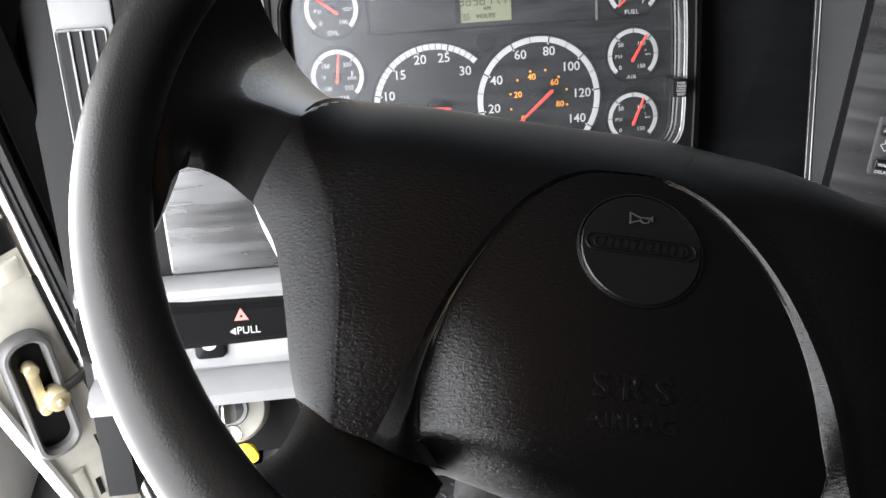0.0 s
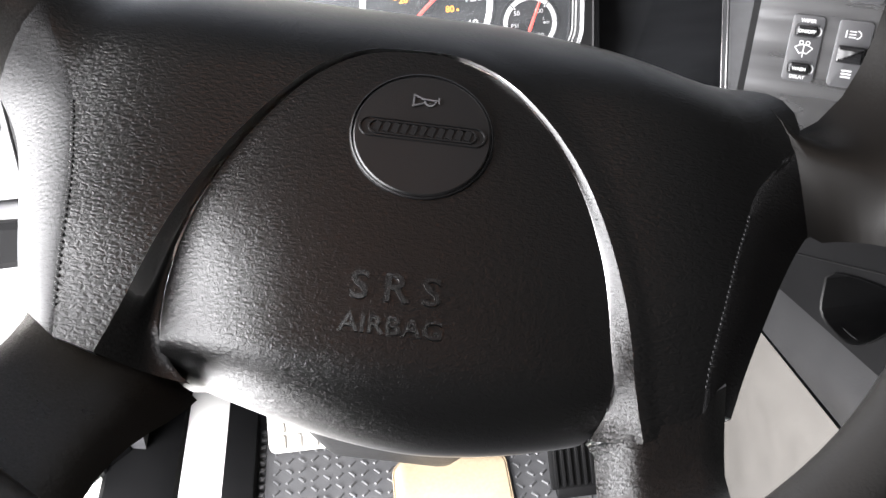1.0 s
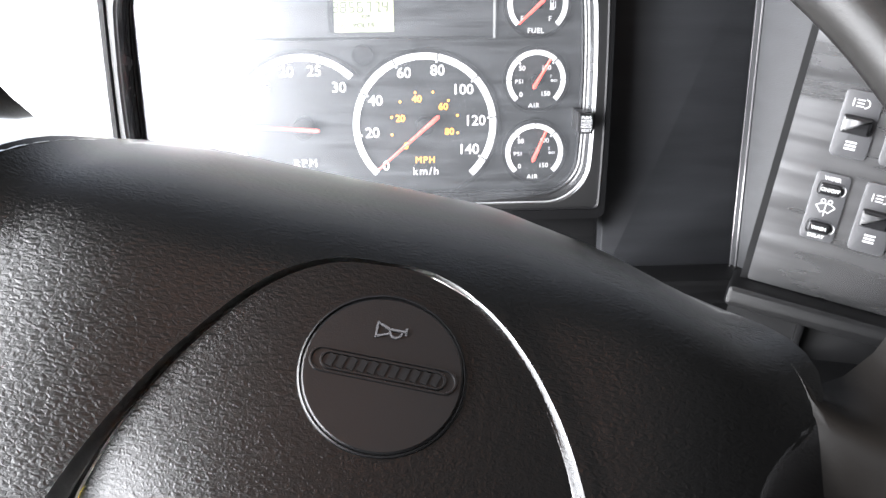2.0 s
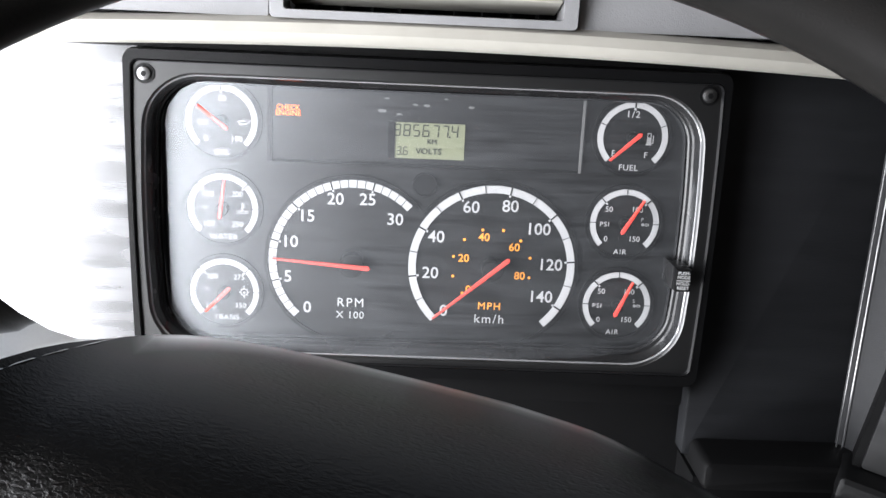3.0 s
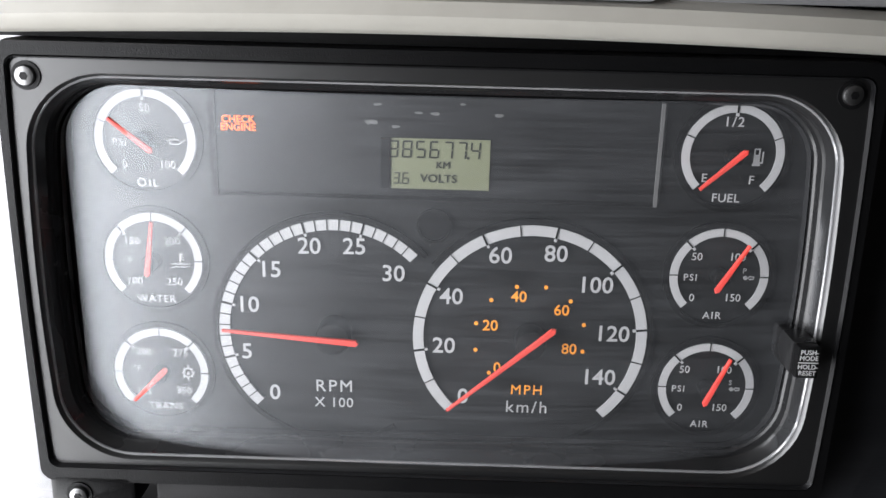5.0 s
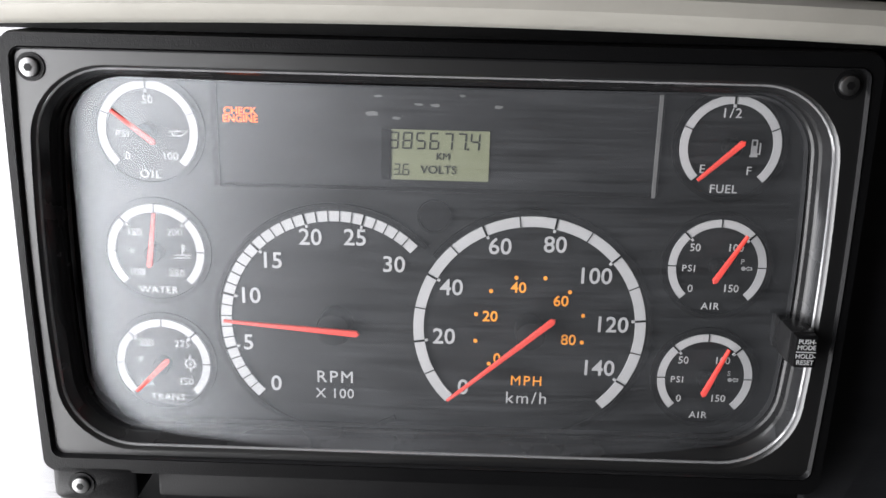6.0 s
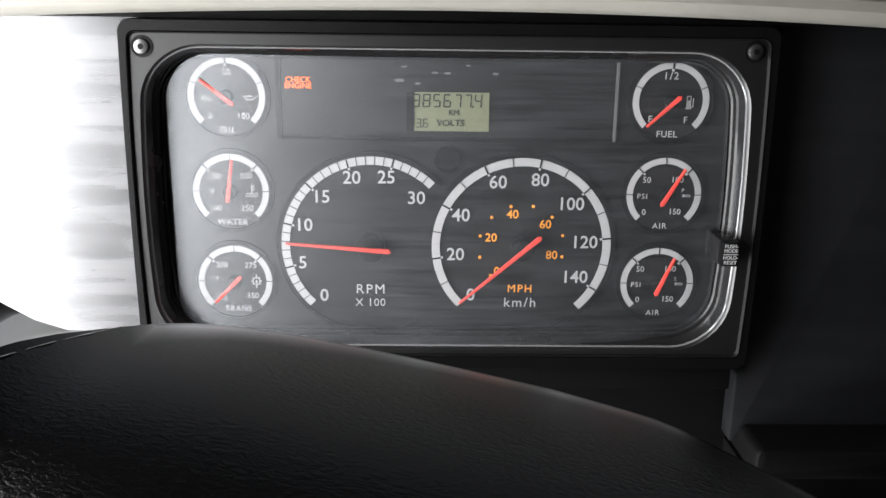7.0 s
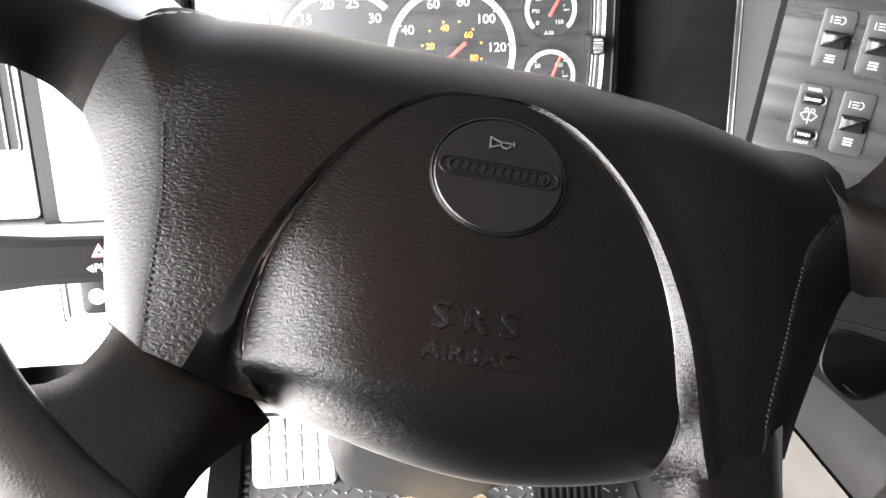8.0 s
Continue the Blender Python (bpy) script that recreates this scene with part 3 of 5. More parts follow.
def cluster():
    c = thing("instrument_cluster", DASH, "black truck instrument cluster with white-figured dials behind a dusty lens", "instrument cluster")
    yb = -0.024
    outer = bowed(-0.1935, 0.1950, -0.0985, 0.1178, 0.007, 0.001)
    ridge = lambda d, r: bowed(-0.1880 + d, 0.1893 - d, -0.0905 + d, 0.1112 - d, r, 0.0022)
    window = lambda d: bowed(-0.1805 + d, 0.1788 - d, -0.0862 + d, 0.1037 - d, 0.034 - d, 0.0045)
    bm = loft([[(x, 0.03, z) for x, z in outer], [(x, yb + 0.004, z) for x, z in outer], [(x * 0.995, yb, z * 0.995) for x, z in outer],
               [(x, yb, z) for x, z in ridge(0, 0.005)], [(x, yb + 0.0025, z) for x, z in ridge(0, 0.005)]])
    part("bezel", bm, BEZEL, c, "black moulded bezel")
    wall = [(x, yb + 0.0048, z) for x, z in window(0.0016)]
    bm = loft([[(x, yb + 0.002, z) for x, z in ridge(0, 0.005)], [(x, yb + 0.002, z) for x, z in window(0)],
               [(x, yb + 0.0028, z) for x, z in window(0.0009)], wall])
    part("bezel_plate", bm, PLATE, c, "black inner bezel plate with a rounded window")
    bm = loft([wall, [(x, -0.0120, z) for x, z in window(0.0040)], [(x, -0.0112, z) for x, z in window(0.0052)],
               [(x, -0.0070, z) for x, z in window(0.0058)], [(x, -0.0062, z) for x, z in window(0.0068)], [(x, 0.0008, z) for x, z in window(0.0074)]])
    part("well_wall", bm, WALL, c, "smoky plastic wall of the dial well")
    bm = loft([[(x, yb + 0.0012, z) for x, z in ridge(0, 0.005)], [(x, yb - 0.0006, z) for x, z in ridge(0.0007, 0.0048)],
               [(x, yb + 0.0024, z) for x, z in ridge(0.0017, 0.0045)]])
    part("bezel_bead", bm, GLOSS, c, "thin raised bead")
    part("screw_tab", slab(rounded(-0.189, -0.146, -0.1145, -0.094, 0.005), yb, 0.02, 0.002), BEZEL, c)
    part("lower_flange", box(-0.140, 0.190, -0.012, 0.02, -0.118, -0.0995, 0.002), BLACK, c)
    screw(-0.1795, 0.1021, yb + 0.002, c)
    screw(0.1800, 0.1033, yb + 0.002, c)
    screw(-0.1742, -0.1048, yb, c)
    # the face
    part("face_plate", slab(rounded(-0.186, 0.188, -0.097, 0.107, 0.02), 0.001, 0.02), FACE, c, "dark brushed gauge face", smooth=False)
    bm = loft([[(x, 0.0005, z) for x, z in rounded(-0.1055, 0.1065, 0.0450, 0.0975, 0.003, 3)], [(x, -0.0012, z) for x, z in rounded(-0.1050, 0.1060, 0.0455, 0.0970, 0.003, 3)],
               [(x, -0.0004, z) for x, z in rounded(-0.1030, 0.1040, 0.0475, 0.0950, 0.002, 3)]])
    dp = part("display_frame", bm, BLACK, c, "thin frame of the warning display")
    part("display_panel", slab(rounded(-0.1030, 0.1040, 0.0475, 0.0950, 0.002, 3), -0.0003, 0.001), SMOKED, dp, "smoked warning display", smooth=False)
    rnd = random.Random(11)
    for x, z, w in ((-0.0305, 0.0822, 0.0035), (-0.0190, 0.0805, 0.0024), (-0.0275, 0.0905, 0.0020), (-0.0085, 0.0870, 0.0022), (-0.0005, 0.0868, 0.0026), (0.0290, 0.0868, 0.0026), (0.0120, 0.0915, 0.0016)):
        pts = [(x + w * rnd.uniform(0.7, 1.1) * math.cos(a), z + w * 0.36 * rnd.uniform(0.6, 1.2) * math.sin(a)) for a in (2 * math.pi * k / 9 for k in range(9))]
        part("paint_chip", slab(pts, -0.00055, -0.0002), DIM, dp, "pale chip in the display", smooth=False)
    part("frame_side", box(-0.1062, -0.1030, -0.0016, 0.0005, 0.0455, 0.0970), BLACK, dp)
    part("frame_side", box(0.1035, 0.1052, -0.0014, 0.0005, 0.0455, 0.0970), DIM, dp)
    lcd = part("lcd_screen", box(-0.0258, 0.0254, -0.0011, 0.0005, 0.0512, 0.0752), LCD, c, "olive odometer display", smooth=False)
    part("lcd_edge", box(-0.0258, -0.0212, -0.0016, -0.0004, 0.0512, 0.0752), BLACK, lcd)
    part("reading", segments("385677.4", -0.0222, 0.0701, 0.0047, 0.0082, 0.0017, -0.0013), INK, lcd, smooth=False)
    part("reading", segments("13.6", -0.0246, 0.0562, 0.0032, 0.0056, 0.0013, -0.0013), INK, lcd, smooth=False)
    for text, size, x, z, sq in (("KM", 0.0034, 0.0035, 0.0627, 1.0), ("VOLTS", 0.0040, 0.0015, 0.0562, 1.05)):
        part("reading", letters(text, size, x, z, -0.0013, squeeze=sq), INK, lcd, smooth=False)
    part("warning_text", letters("CHECK\nENGINE", 0.0034, -0.0925, 0.0800, -0.0008, bold=0.00005), LIT, c, "lit orange warning text", smooth=False)
    s = part("sensor_well", arc_band(0.0, 0.0330, 0.0072, 0.0084, 0, 360, -0.0012, 0.001, 32), BLACK, c)
    part("sensor", disc(0.0, 0.0330, 0.0072, -0.0002, 0.001, 0, 28), BLACK, s)
    # large dials
    W, O = WHITE, ORANGE
    cx, cz, step = 0.0486, -0.0232, 36.5
    ang = lambda kmh: 225.0 - kmh * step / 20
    tx = []
    for k, r, a in ((0, .0463, 226.1), (20, .0429, 187.9), (40, .0442, 152.8), (60, .0450, 111.1), (80, .0449, 76.3), (100, .0418, 42.4), (120, .0410, 4.1), (140, .0413, -30.1)):
        tx.append((str(k), 0.0084, r * math.cos(radians(a)), r * math.sin(radians(a)), W))
    for mph, r, a in ((0, .0229, 227.7), (20, .0205, 163.9), (40, .0221, 106.3), (60, .0211, 44.4), (80, .0208, -15.9)):
        tx.append((str(mph), 0.0056, r * math.cos(radians(a)), r * math.sin(radians(a)), O))
    tx += [("MPH", 0.0053, 0.0, -0.0288, O), ("km/h", 0.0066, 0.0004, -0.0384, W)]
    g = gauge(c, "speedometer", cx, cz, 0.058, 0.0052, 225, -47, [ang(k) for k in range(10, 150, 20)], [ang(k) for k in range(20, 141, 20)], tx,
              (221.0, 0.0530, 0.0136, 0.0016, 0.0007), 0.0075, "round speedometer dial")
    for k in range(9):
        a = radians(225.3 - 29.9 * k)
        part("mile_dot", disc(cx + 0.0276 * math.cos(a), cz + 0.0276 * math.sin(a), 0.0010, -0.001, -0.0003, 0, 10), ORANGE, g, smooth=False)
    cx, cz = -0.0482, -0.0229
    angr = lambda v: 225.9 - v * 6.014
    tx = []
    for k, r, a in ((0, .0465, 228.2), (5, .0462, 195.7), (10, .0450, 163.7), (15, .0445, 135.4), (20, .0454, 105.6), (25, .0452, 77.5), (30, .0422, 47.1)):
        tx.append((str(k), 0.0084, r * math.cos(radians(a)), r * math.sin(radians(a)), W))
    tx += [("RPM", 0.0066, -0.0008, -0.0302, W), ("X 100", 0.0054, -0.0009, -0.0393, W)]
    gauge(c, "tachometer", cx, cz, 0.0577, 0.0052, 225.9, 45.5, [angr(k) for k in range(1, 30)], [angr(k) for k in range(5, 30, 5)], tx,
          (175.7, 0.0533, 0.0117, 0.0016, 0.0007), 0.0085, "round tachometer dial")
    # small dials
    R, B = 0.0238, 0.0038
    q = lambda n, k: 225 - 270 * k / n
    L = 0.0039
    psi = [("50", L, -.0115, .0093, W), ("100", L, .0080, .0096, W), ("0", L, -.0120, -.0117, W), ("150", L, .0078, -.0112, W), ("PSI", 0.0034, -.0137, -.0013, W), ("AIR", 0.0037, -.0012, -.0207, W)]
    for nm, gz, lab in (("air_gauge_primary", 0.0120, "P"), ("air_gauge_secondary", -0.0472, "S")):
        g = gauge(c, "air_gauge", 0.1386, gz, R, B, 225, -45, [q(6, k) for k in (1, 3, 5)], [q(6, k) for k in (2, 4)], psi + [(lab, 0.0026, .0121, .0028, W)],
                  (60 if lab == "P" else 67, 0.0209, 0.0055, 0.0014, 0.0008), 0.0042, "small round air pressure dial")
        icon(g, "brake", 0.1386 + .0140, gz - .0006, 0.0032, W)
    g = gauge(c, "fuel_gauge", 0.1384, 0.0713, R, B, 225, -45, [q(4, 1), q(4, 3)], [q(4, 2)],
              [("1/2", 0.0046, -.0010, .0154, W), ("E", 0.0042, -.0121, -.0113, W), ("F", 0.0042, .0100, -.0117, W), ("FUEL", 0.0042, -.0011, -.0207, W)],
              (223, 0.0219, 0.0045, 0.0014, 0.0008), 0.0042, "small round fuel dial")
    icon(g, "pump", 0.1384 + .0120, 0.0713 - .0005, 0.0042, W)
    x = -0.1366
    g = gauge(c, "oil_gauge", x, 0.0713, R, B, 225, -45, [q(4, 1), q(4, 3)], [q(4, 2)],
              [("50", L, .0006, .0146, W), ("0", L, -.0105, -.0124, W), ("100", L, .0098, -.0121, W), ("PSI", 0.0034, -.0122, -.0017, W), ("OIL", 0.0042, -.0002, -.0210, W)],
              (142, 0.0175, 0.0062, 0.0014, 0.0008), 0.0042, "small round oil pressure dial")
    icon(g, "oil", x + .0140, 0.0705, 0.0042, W)
    g = gauge(c, "water_gauge", x, 0.0117, R, B, 225, -45, [q(6, k) for k in (1, 3, 5)], [q(6, k) for k in (2, 4)],
              [("150", L, -.0102, .0094, W), ("200", L, .0096, .0098, W), ("100", L, -.0101, -.0111, W), ("250", L, .0096, -.0111, W), ("\u00b0F", 0.0033, -.0126, -.0008, W), ("WATER", 0.0039, 0, -.0202, W)],
              (82, 0.0216, 0.0046, 0.0014, 0.0008), 0.0042, "small round water temperature dial")
    icon(g, "water", x + .0130, 0.0117, 0.0042, W)
    g = gauge(c, "trans_gauge", x, -0.0479, R, B, 225, -45, [q(6, 1), q(6, 3), q(6, 5)], [q(6, 2), q(6, 4)],
              [("200", L, -.0084, .0108, W), ("275", L, .0101, .0106, W), ("125", L, -.0097, -.0110, W), ("350", L, .0108, -.0101, W), ("\u00b0F", 0.0033, -.0126, .0014, W), ("TRANS", 0.0039, .0010, -.0190, W)],
              (226, 0.0165, 0.0066, 0.0014, 0.0008), 0.0042, "small round transmission temperature dial")
    icon(g, "gear", x + .0135, -0.0479, 0.0040, W)
    # trip button through the lens edge
    b = part("trip_button", box(0.1690, 0.1795, -0.0330, -0.0270, -0.0262, -0.0105, 0.0012), BLACK, c, "black trip reset button")
    part("sleeve", box(0.1685, 0.1795, -0.0269, 0.0, -0.0264, -0.0103, 0.0008), WALL, b, "smoky guide sleeve")
    for text, z in (("PUSH-", -0.0131), ("MODE", -0.0160), ("HOLD-", -0.0203), ("RESET", -0.0234)):
        part("caption", letters(text, 0.0023, 0.17425, z, -0.0333, squeeze=0.95), WHITE, b, smooth=False)
    part("rule", box(0.1697, 0.1788, -0.0334, -0.0329, -0.0184, -0.0180), WHITE, b)
    # clear cover
    bow = lambda x: -0.0205 + 0.52 * x * x
    rings = []
    for k in range(49):
        t = 0.5 - 0.5 * math.cos(math.pi * k / 48)
        x = -0.1725 + 0.3515 * t
        d = max(0.0, 0.030 - min(x + 0.1725, 0.1790 - x))
        cut = 0.030 - math.sqrt(max(0.0, 0.030 ** 2 - d ** 2))
        rings.append([(x, bow(x), -0.0865 + cut + (0.184 - 2 * cut) * j / 8) for j in range(9)])
    part("cover_lens", loft(rings, False), LENS, c, "clear dusty cover lens").visible_shadow = False
    bm = loft([[(x, -0.0040, z) for x, z in window(0.0066)], [(x, -0.0052, z) for x, z in window(0.0078)], [(x, -0.0030, z) for x, z in window(0.0090)]])
    part("lens_rim", bm, GLOSS, c, "thin lens edge")
    bm = bmesh.new()
    for k in range(46):
        x, z, r = rnd.uniform(-0.15, 0.15), rnd.gauss(-0.0836, 0.0008), rnd.uniform(0.0002, 0.0006) * rnd.uniform(0.5, 1.2)
        m = Matrix.Translation((x, -0.0055, z)) @ Matrix.Diagonal((r * rnd.uniform(0.8, 1.8), 0.0002, r, 1))
        bmesh.ops.create_icosphere(bm, subdivisions=1, radius=1, matrix=m)
    part("dust", bm, FADED, c, "pale dust along the lens foot")
    loop = window(0.0013)
    part("lens_bead", tube([(x, yb + 0.0052, z) for x, z in loop + loop[:1]], 0.0010, 8), CLEAR, c, "clear glossy lens edge")


# ---- steering wheel: u right, v up, w towards the driver, from the horn disc's centre ----
WHEEL = pose(0.0165, -0.411, 0.725, 0, 0, 8) @ pose(0, 0, 0, 28) @ pose(0, 0, 0, 0, 0, -19.5)
RIM_C, RIM_R, RIM_T = Vector((-0.009, 0.033, 0.031)), 0.248, 0.0178


def smooth_step(a, b, x):
    t = min(1.0, max(0.0, (x - a) / (b - a)))
    return t * t * (3 - 2 * t)


def cover_height(u, v):
    """How far the spoke cover stands proud: it slopes away at the top, sinks at its foot and rises out to the rim."""
    a = abs(u)
    w = -0.001 + (0.008 if u > 0 else 0.002) * smooth_step(0.05, 0.14, a) - 0.010 * smooth_step(-0.05, -0.125, v) - 1.5 * max(0.0, a - 0.09) ** 2
    w += 0.036 * smooth_step(0.150, 0.225, a) * smooth_step(-0.005, 0.05, v)
    crest = 0.030 - 0.012 * smooth_step(0.08, 0.15, u)
    if v > crest:
        w -= 0.090 * (1 + 0.5 * smooth_step(0.03, 0.14, u)) * ((v - crest) / 0.102) ** 1.9 * (1 - smooth_step(0.15, 0.21, a))
    return w


def steering_wheel():
    s = thing("steering_wheel", WHEEL, "black leather truck steering wheel with an airbag hub", "steering wheel")
    # rim
    rings, nu, nv = [], 120, 20
    for i in range(nu):
        a = 2 * math.pi * i / nu
        rings.append([RIM_C + Vector((math.cos(a), math.sin(a), 0)) * (RIM_R + RIM_T * math.cos(b)) + Vector((0, 0, RIM_T * 0.95 * math.sin(b)))
                      for b in (2 * math.pi * k / nv for k in range(nv))])
    rings.append(rings[0])
    bm = loft(rings)
    bmesh.ops.remove_doubles(bm, verts=bm.verts, dist=1e-6)
    part("rim", bm, RIM_LEATHER, s, "worn black leather rim")
    N = 41
    left_in = spline([(0, .0452), (.0253, .0420), (.0497, .0257), (.0722, -.0060), (.0865, -.0370), (.0940, -.0630), (.0968, -.0830), (.0945, -.1005), (.0870, -.1110), (.0800, -.1160)], N)
    right_in = spline([(0, .0452), (.0097, .0450), (.0365, .0342), (.0563, .0134), (.0708, -.0100), (.0800, -.0322), (.0868, -.0588), (.0900, -.0865), (.0917, -.1080), (.0843, -.1245)], N)
    left_out = spline([(0, .0472), (.0262, .0440), (.0512, .0273), (.0742, -.0040), (.0895, -.0340), (.1000, -.0620), (.1080, -.0880), (.1163, -.1120)], N)
    right_out = spline([(0, .0472), (.0110, .0468), (.0252, .0420), (.0440, .0295), (.0605, .0120), (.0745, -.0103), (.0846, -.0347), (.0921, -.0607), (.0968, -.0810), (.1004, -.1048), (.1040, -.1250)], N)
    left_edge = spline([(0, .144), (.050, .142), (.090, .136), (.125, .127), (.150, .110), (.167, .082), (.177, .050), (.163, .022), (.1530, .001), (.1475, -.018), (.1415, -.045), (.1365, -.088), (.1345, -.107)], N)
    right_edge = spline([(0, .144), (.050, .134), (.085, .119), (.117, .103), (.150, .076), (.168, .048), (.173, .018), (.153, -.009), (.1465, -.028), (.140, -.049), (.1305, -.090), (.1270, -.112)], N)
    join = lambda lt, rt: [(-u, v) for u, v in lt[:0:-1]] + list(rt)
    inner, outer, edge = join(left_in, right_in), join(left_out, right_out), join(left_edge, right_edge)
    AX = -0.003
    drop = lambda v: 0.5 + 3.6 * smooth_step(-0.035, -0.095, v)
    bag = lambda u, v: 0.0005 - (0.22 if u > 0 else 0.75) * u * u - 0.5 * (v + 0.035) ** 2 - drop(v) * (0.16 if u > 0 else 1.0) * max(0.0, abs(u) - 0.042) ** 2
    lip = lambda u, v: 0.0009 * smooth_step(-0.012, 0.035, u)
    # cover between groove and outer edge, with a rolled lip along the groove
    rings = []
    for t in (0.0, 0.02, 0.045, 0.075, 0.11, 0.15, 0.2, 0.28, 0.36, 0.46, 0.56, 0.66, 0.76, 0.88, 1.0):
        ring = []
        for (u0, v0), (u1, v1) in zip(outer, edge):
            u, v = u0 + (u1 - u0) * t, v0 + (v1 - v0) * t
            ring.append((u, v, cover_height(u, v) + lip(u0, v0) * (1 - smooth_step(0.0, 0.017, (u - u0) ** 2 * 100 + math.hypot(u - u0, v - v0)))))
        rings.append(ring)
    rings.append([(u * 1.0, v + (0.004 if v > 0.04 else 0), cover_height(u, v) - 0.03) for u, v in edge])
    rings = [[(r[0][0], r[0][1] + 0.002, r[0][2] - 0.03)] + r + [(r[-1][0], r[-1][1] + 0.002, r[-1][2] - 0.03)] for r in rings]
    part("cover", loft(rings, False), LEATHER, s, "black grained spoke cover", at=pose(AX, 0, 0))
    # groove band
    rings = []
    for k in range(10):
        t = (k / 9) ** 1.5
        rings.append([(a[0] + (b[0] - a[0]) * t, a[1] + (b[1] - a[1]) * t, bag(*a) - (0.014 if a[0] < 0 else 0.007) * (1 - t) * smooth_step(-0.096, -0.118, a[1]) + (cover_height(*b) + lip(*b) - bag(*a)) * t ** 0.8 - (0.0062 if b[0] < 0 else 0.0062 - 0.0034 * smooth_step(0.0, 0.02, b[0])) * math.sin(math.pi * t) * (1 - smooth_step(0.0, 0.03, b[0]) * (0.7 + 0.3 * smooth_step(0.0, -0.05, b[1]))))
                      for a, b in zip(inner, outer)])
    part("seam_band", loft(rings, False), LEATHER, s, "sloping seam round the airbag lid", at=pose(AX, 0, 0))
    # airbag lid, closed by a curve at its foot
    foot = lambda u: -0.1335 + 0.0215 * min(1.0, abs(u - 0.016) / 0.105) ** 1.8

    def width(side, v):
        """How far the lid reaches to one side at height v."""
        for (ua, va), (ub, vb) in zip(side, side[1:]):
            if vb <= v <= va:
                return ua + (ub - ua) * (va - v) / max(1e-9, va - vb)
        return 0.0
    rings, v0 = [], -0.098
    for k in range(34):
        v = v0 + (0.0451 - v0) * math.sin(math.pi / 2 * k / 33)
        ul, ur = width(left_in, v), width(right_in, v)
        rings.append([(-ul + (ul + ur) * j / 28, v, bag(-ul + (ul + ur) * j / 28, v)) for j in range(29)])
    bot = []
    for j in range(1, 13):
        a = radians(90 * j / 10)
        row = []
        for u, _, _ in rings[0]:
            row.append((u * (1 - 0.08 * (1 - math.cos(a))), v0 + (foot(u) - v0) * math.sin(a), bag(u, v0) - 0.030 * (1 - math.cos(a))))
        bot.append(row)
    tuck = [[(p[0] * 0.97, p[1] + 0.010, p[2] - 0.015) for p in bot[-1]]]
    part("airbag_lid", loft(tuck + bot[::-1] + rings, False), LEATHER, s, "black grained airbag lid", at=pose(AX, 0, 0))
    # horn disc with symbol and badge
    n = 56
    ring = lambda r, w: [(r * math.cos(2 * math.pi * k / n), r * math.sin(2 * math.pi * k / n), w) for k in range(n)]
    d = part("horn_disc", loft([ring(0.0306, -0.006), ring(0.0306, 0.0010), ring(0.0297, 0.0018), ring(0.010, 0.0019), ring(0.0005, 0.0019)], True, False, True), DISC, s, "round black horn disc", at=pose(0, -0.0008, 0))
    part("disc_groove", loft([ring(0.0308, 0.0006), ring(0.0312, 0.0017), ring(0.0318, 0.0014), ring(0.0323, -0.002)]), DISC, s, "raised edge round the disc", at=pose(0, -0.0008, 0))
    flat = Matrix(((1, 0, 0, 0), (0, 0, 1, 0), (0, -1, 0, 0.0019), (0, 0, 0, 1)))
    up = lambda bm: (bmesh.ops.transform(bm, matrix=flat, verts=bm.verts[:]), bm)[1]
    sym = icon(d, "horn", 0.0, 0.0165, 0.0060, DARKGREY)
    sym.matrix_local = flat
    pill = lambda hw, hh: rounded(-hw, hw, -hh, hh, hh * 0.999, 8)
    for hw, hh in ((0.0283, 0.0052), (0.0242, 0.0038)):
        bm = loft([[(x, 0.0, z + .001) for x, z in pill(hw, hh)], [(x, -0.0009, z + .001) for x, z in pill(hw - .0003, hh - .0003)],
                   [(x, -0.0009, z + .001) for x, z in pill(hw - .0009, hh - .0009)], [(x, 0.0, z + .001) for x, z in pill(hw - .0012, hh - .0012)]])
        part("badge_ring", up(bm), DISC, d, "raised badge outline")
    for k in range(11):
        x = -0.0200 + k * 0.0040
        bm = bmesh.new()
        merge(bm, box(-0.0013, 0.0013, -0.0008, 0.0004, -0.0025, 0.0025), pose(x, 0, .001) @ Matrix.Rotation(radians(16), 4, "Y"))
        part("badge_bar", up(bm), BLACK, d, smooth=False)
    for text, size, z, sq in (("S R S", 0.0125, -0.0745, 1.05), ("AIRBAG", 0.0078, -0.0905, 1.12)):
        bm = letters(text, size, -0.003, z, 0.0, depth=0.0011, squeeze=sq, bold=size * 0.02)
        m = up(bm)
        for v in m.verts:
            v.co.z += bag(v.co.x, v.co.y) - 0.0021
        part("raised_lettering", m, LEATHER, s, "raised lettering on the lid", smooth=False)
    # grips, upper and lower spokes on both sides
    for sg in (-1, 1):
        gi = spline([(.177, .050), (.163, .022), (.1530, .001), (.1475, -.018), (.1415, -.045), (.1365, -.088), (.1345, -.107)], 24)
        go = spline([(.1975, .012), (.180, -.014), (.1685, -.0475), (.161, -.075), (.155, -.092)], 24)
        if sg > 0:
            gi = spline([(.173, .018), (.153, -.009), (.1465, -.028), (.140, -.049), (.1305, -.090), (.128, -.110)], 24)
            go = spline([(.184, -.016), (.174, -.032), (.1630, -.055), (.1520, -.083), (.1445, -.107)], 24)
        rings = []
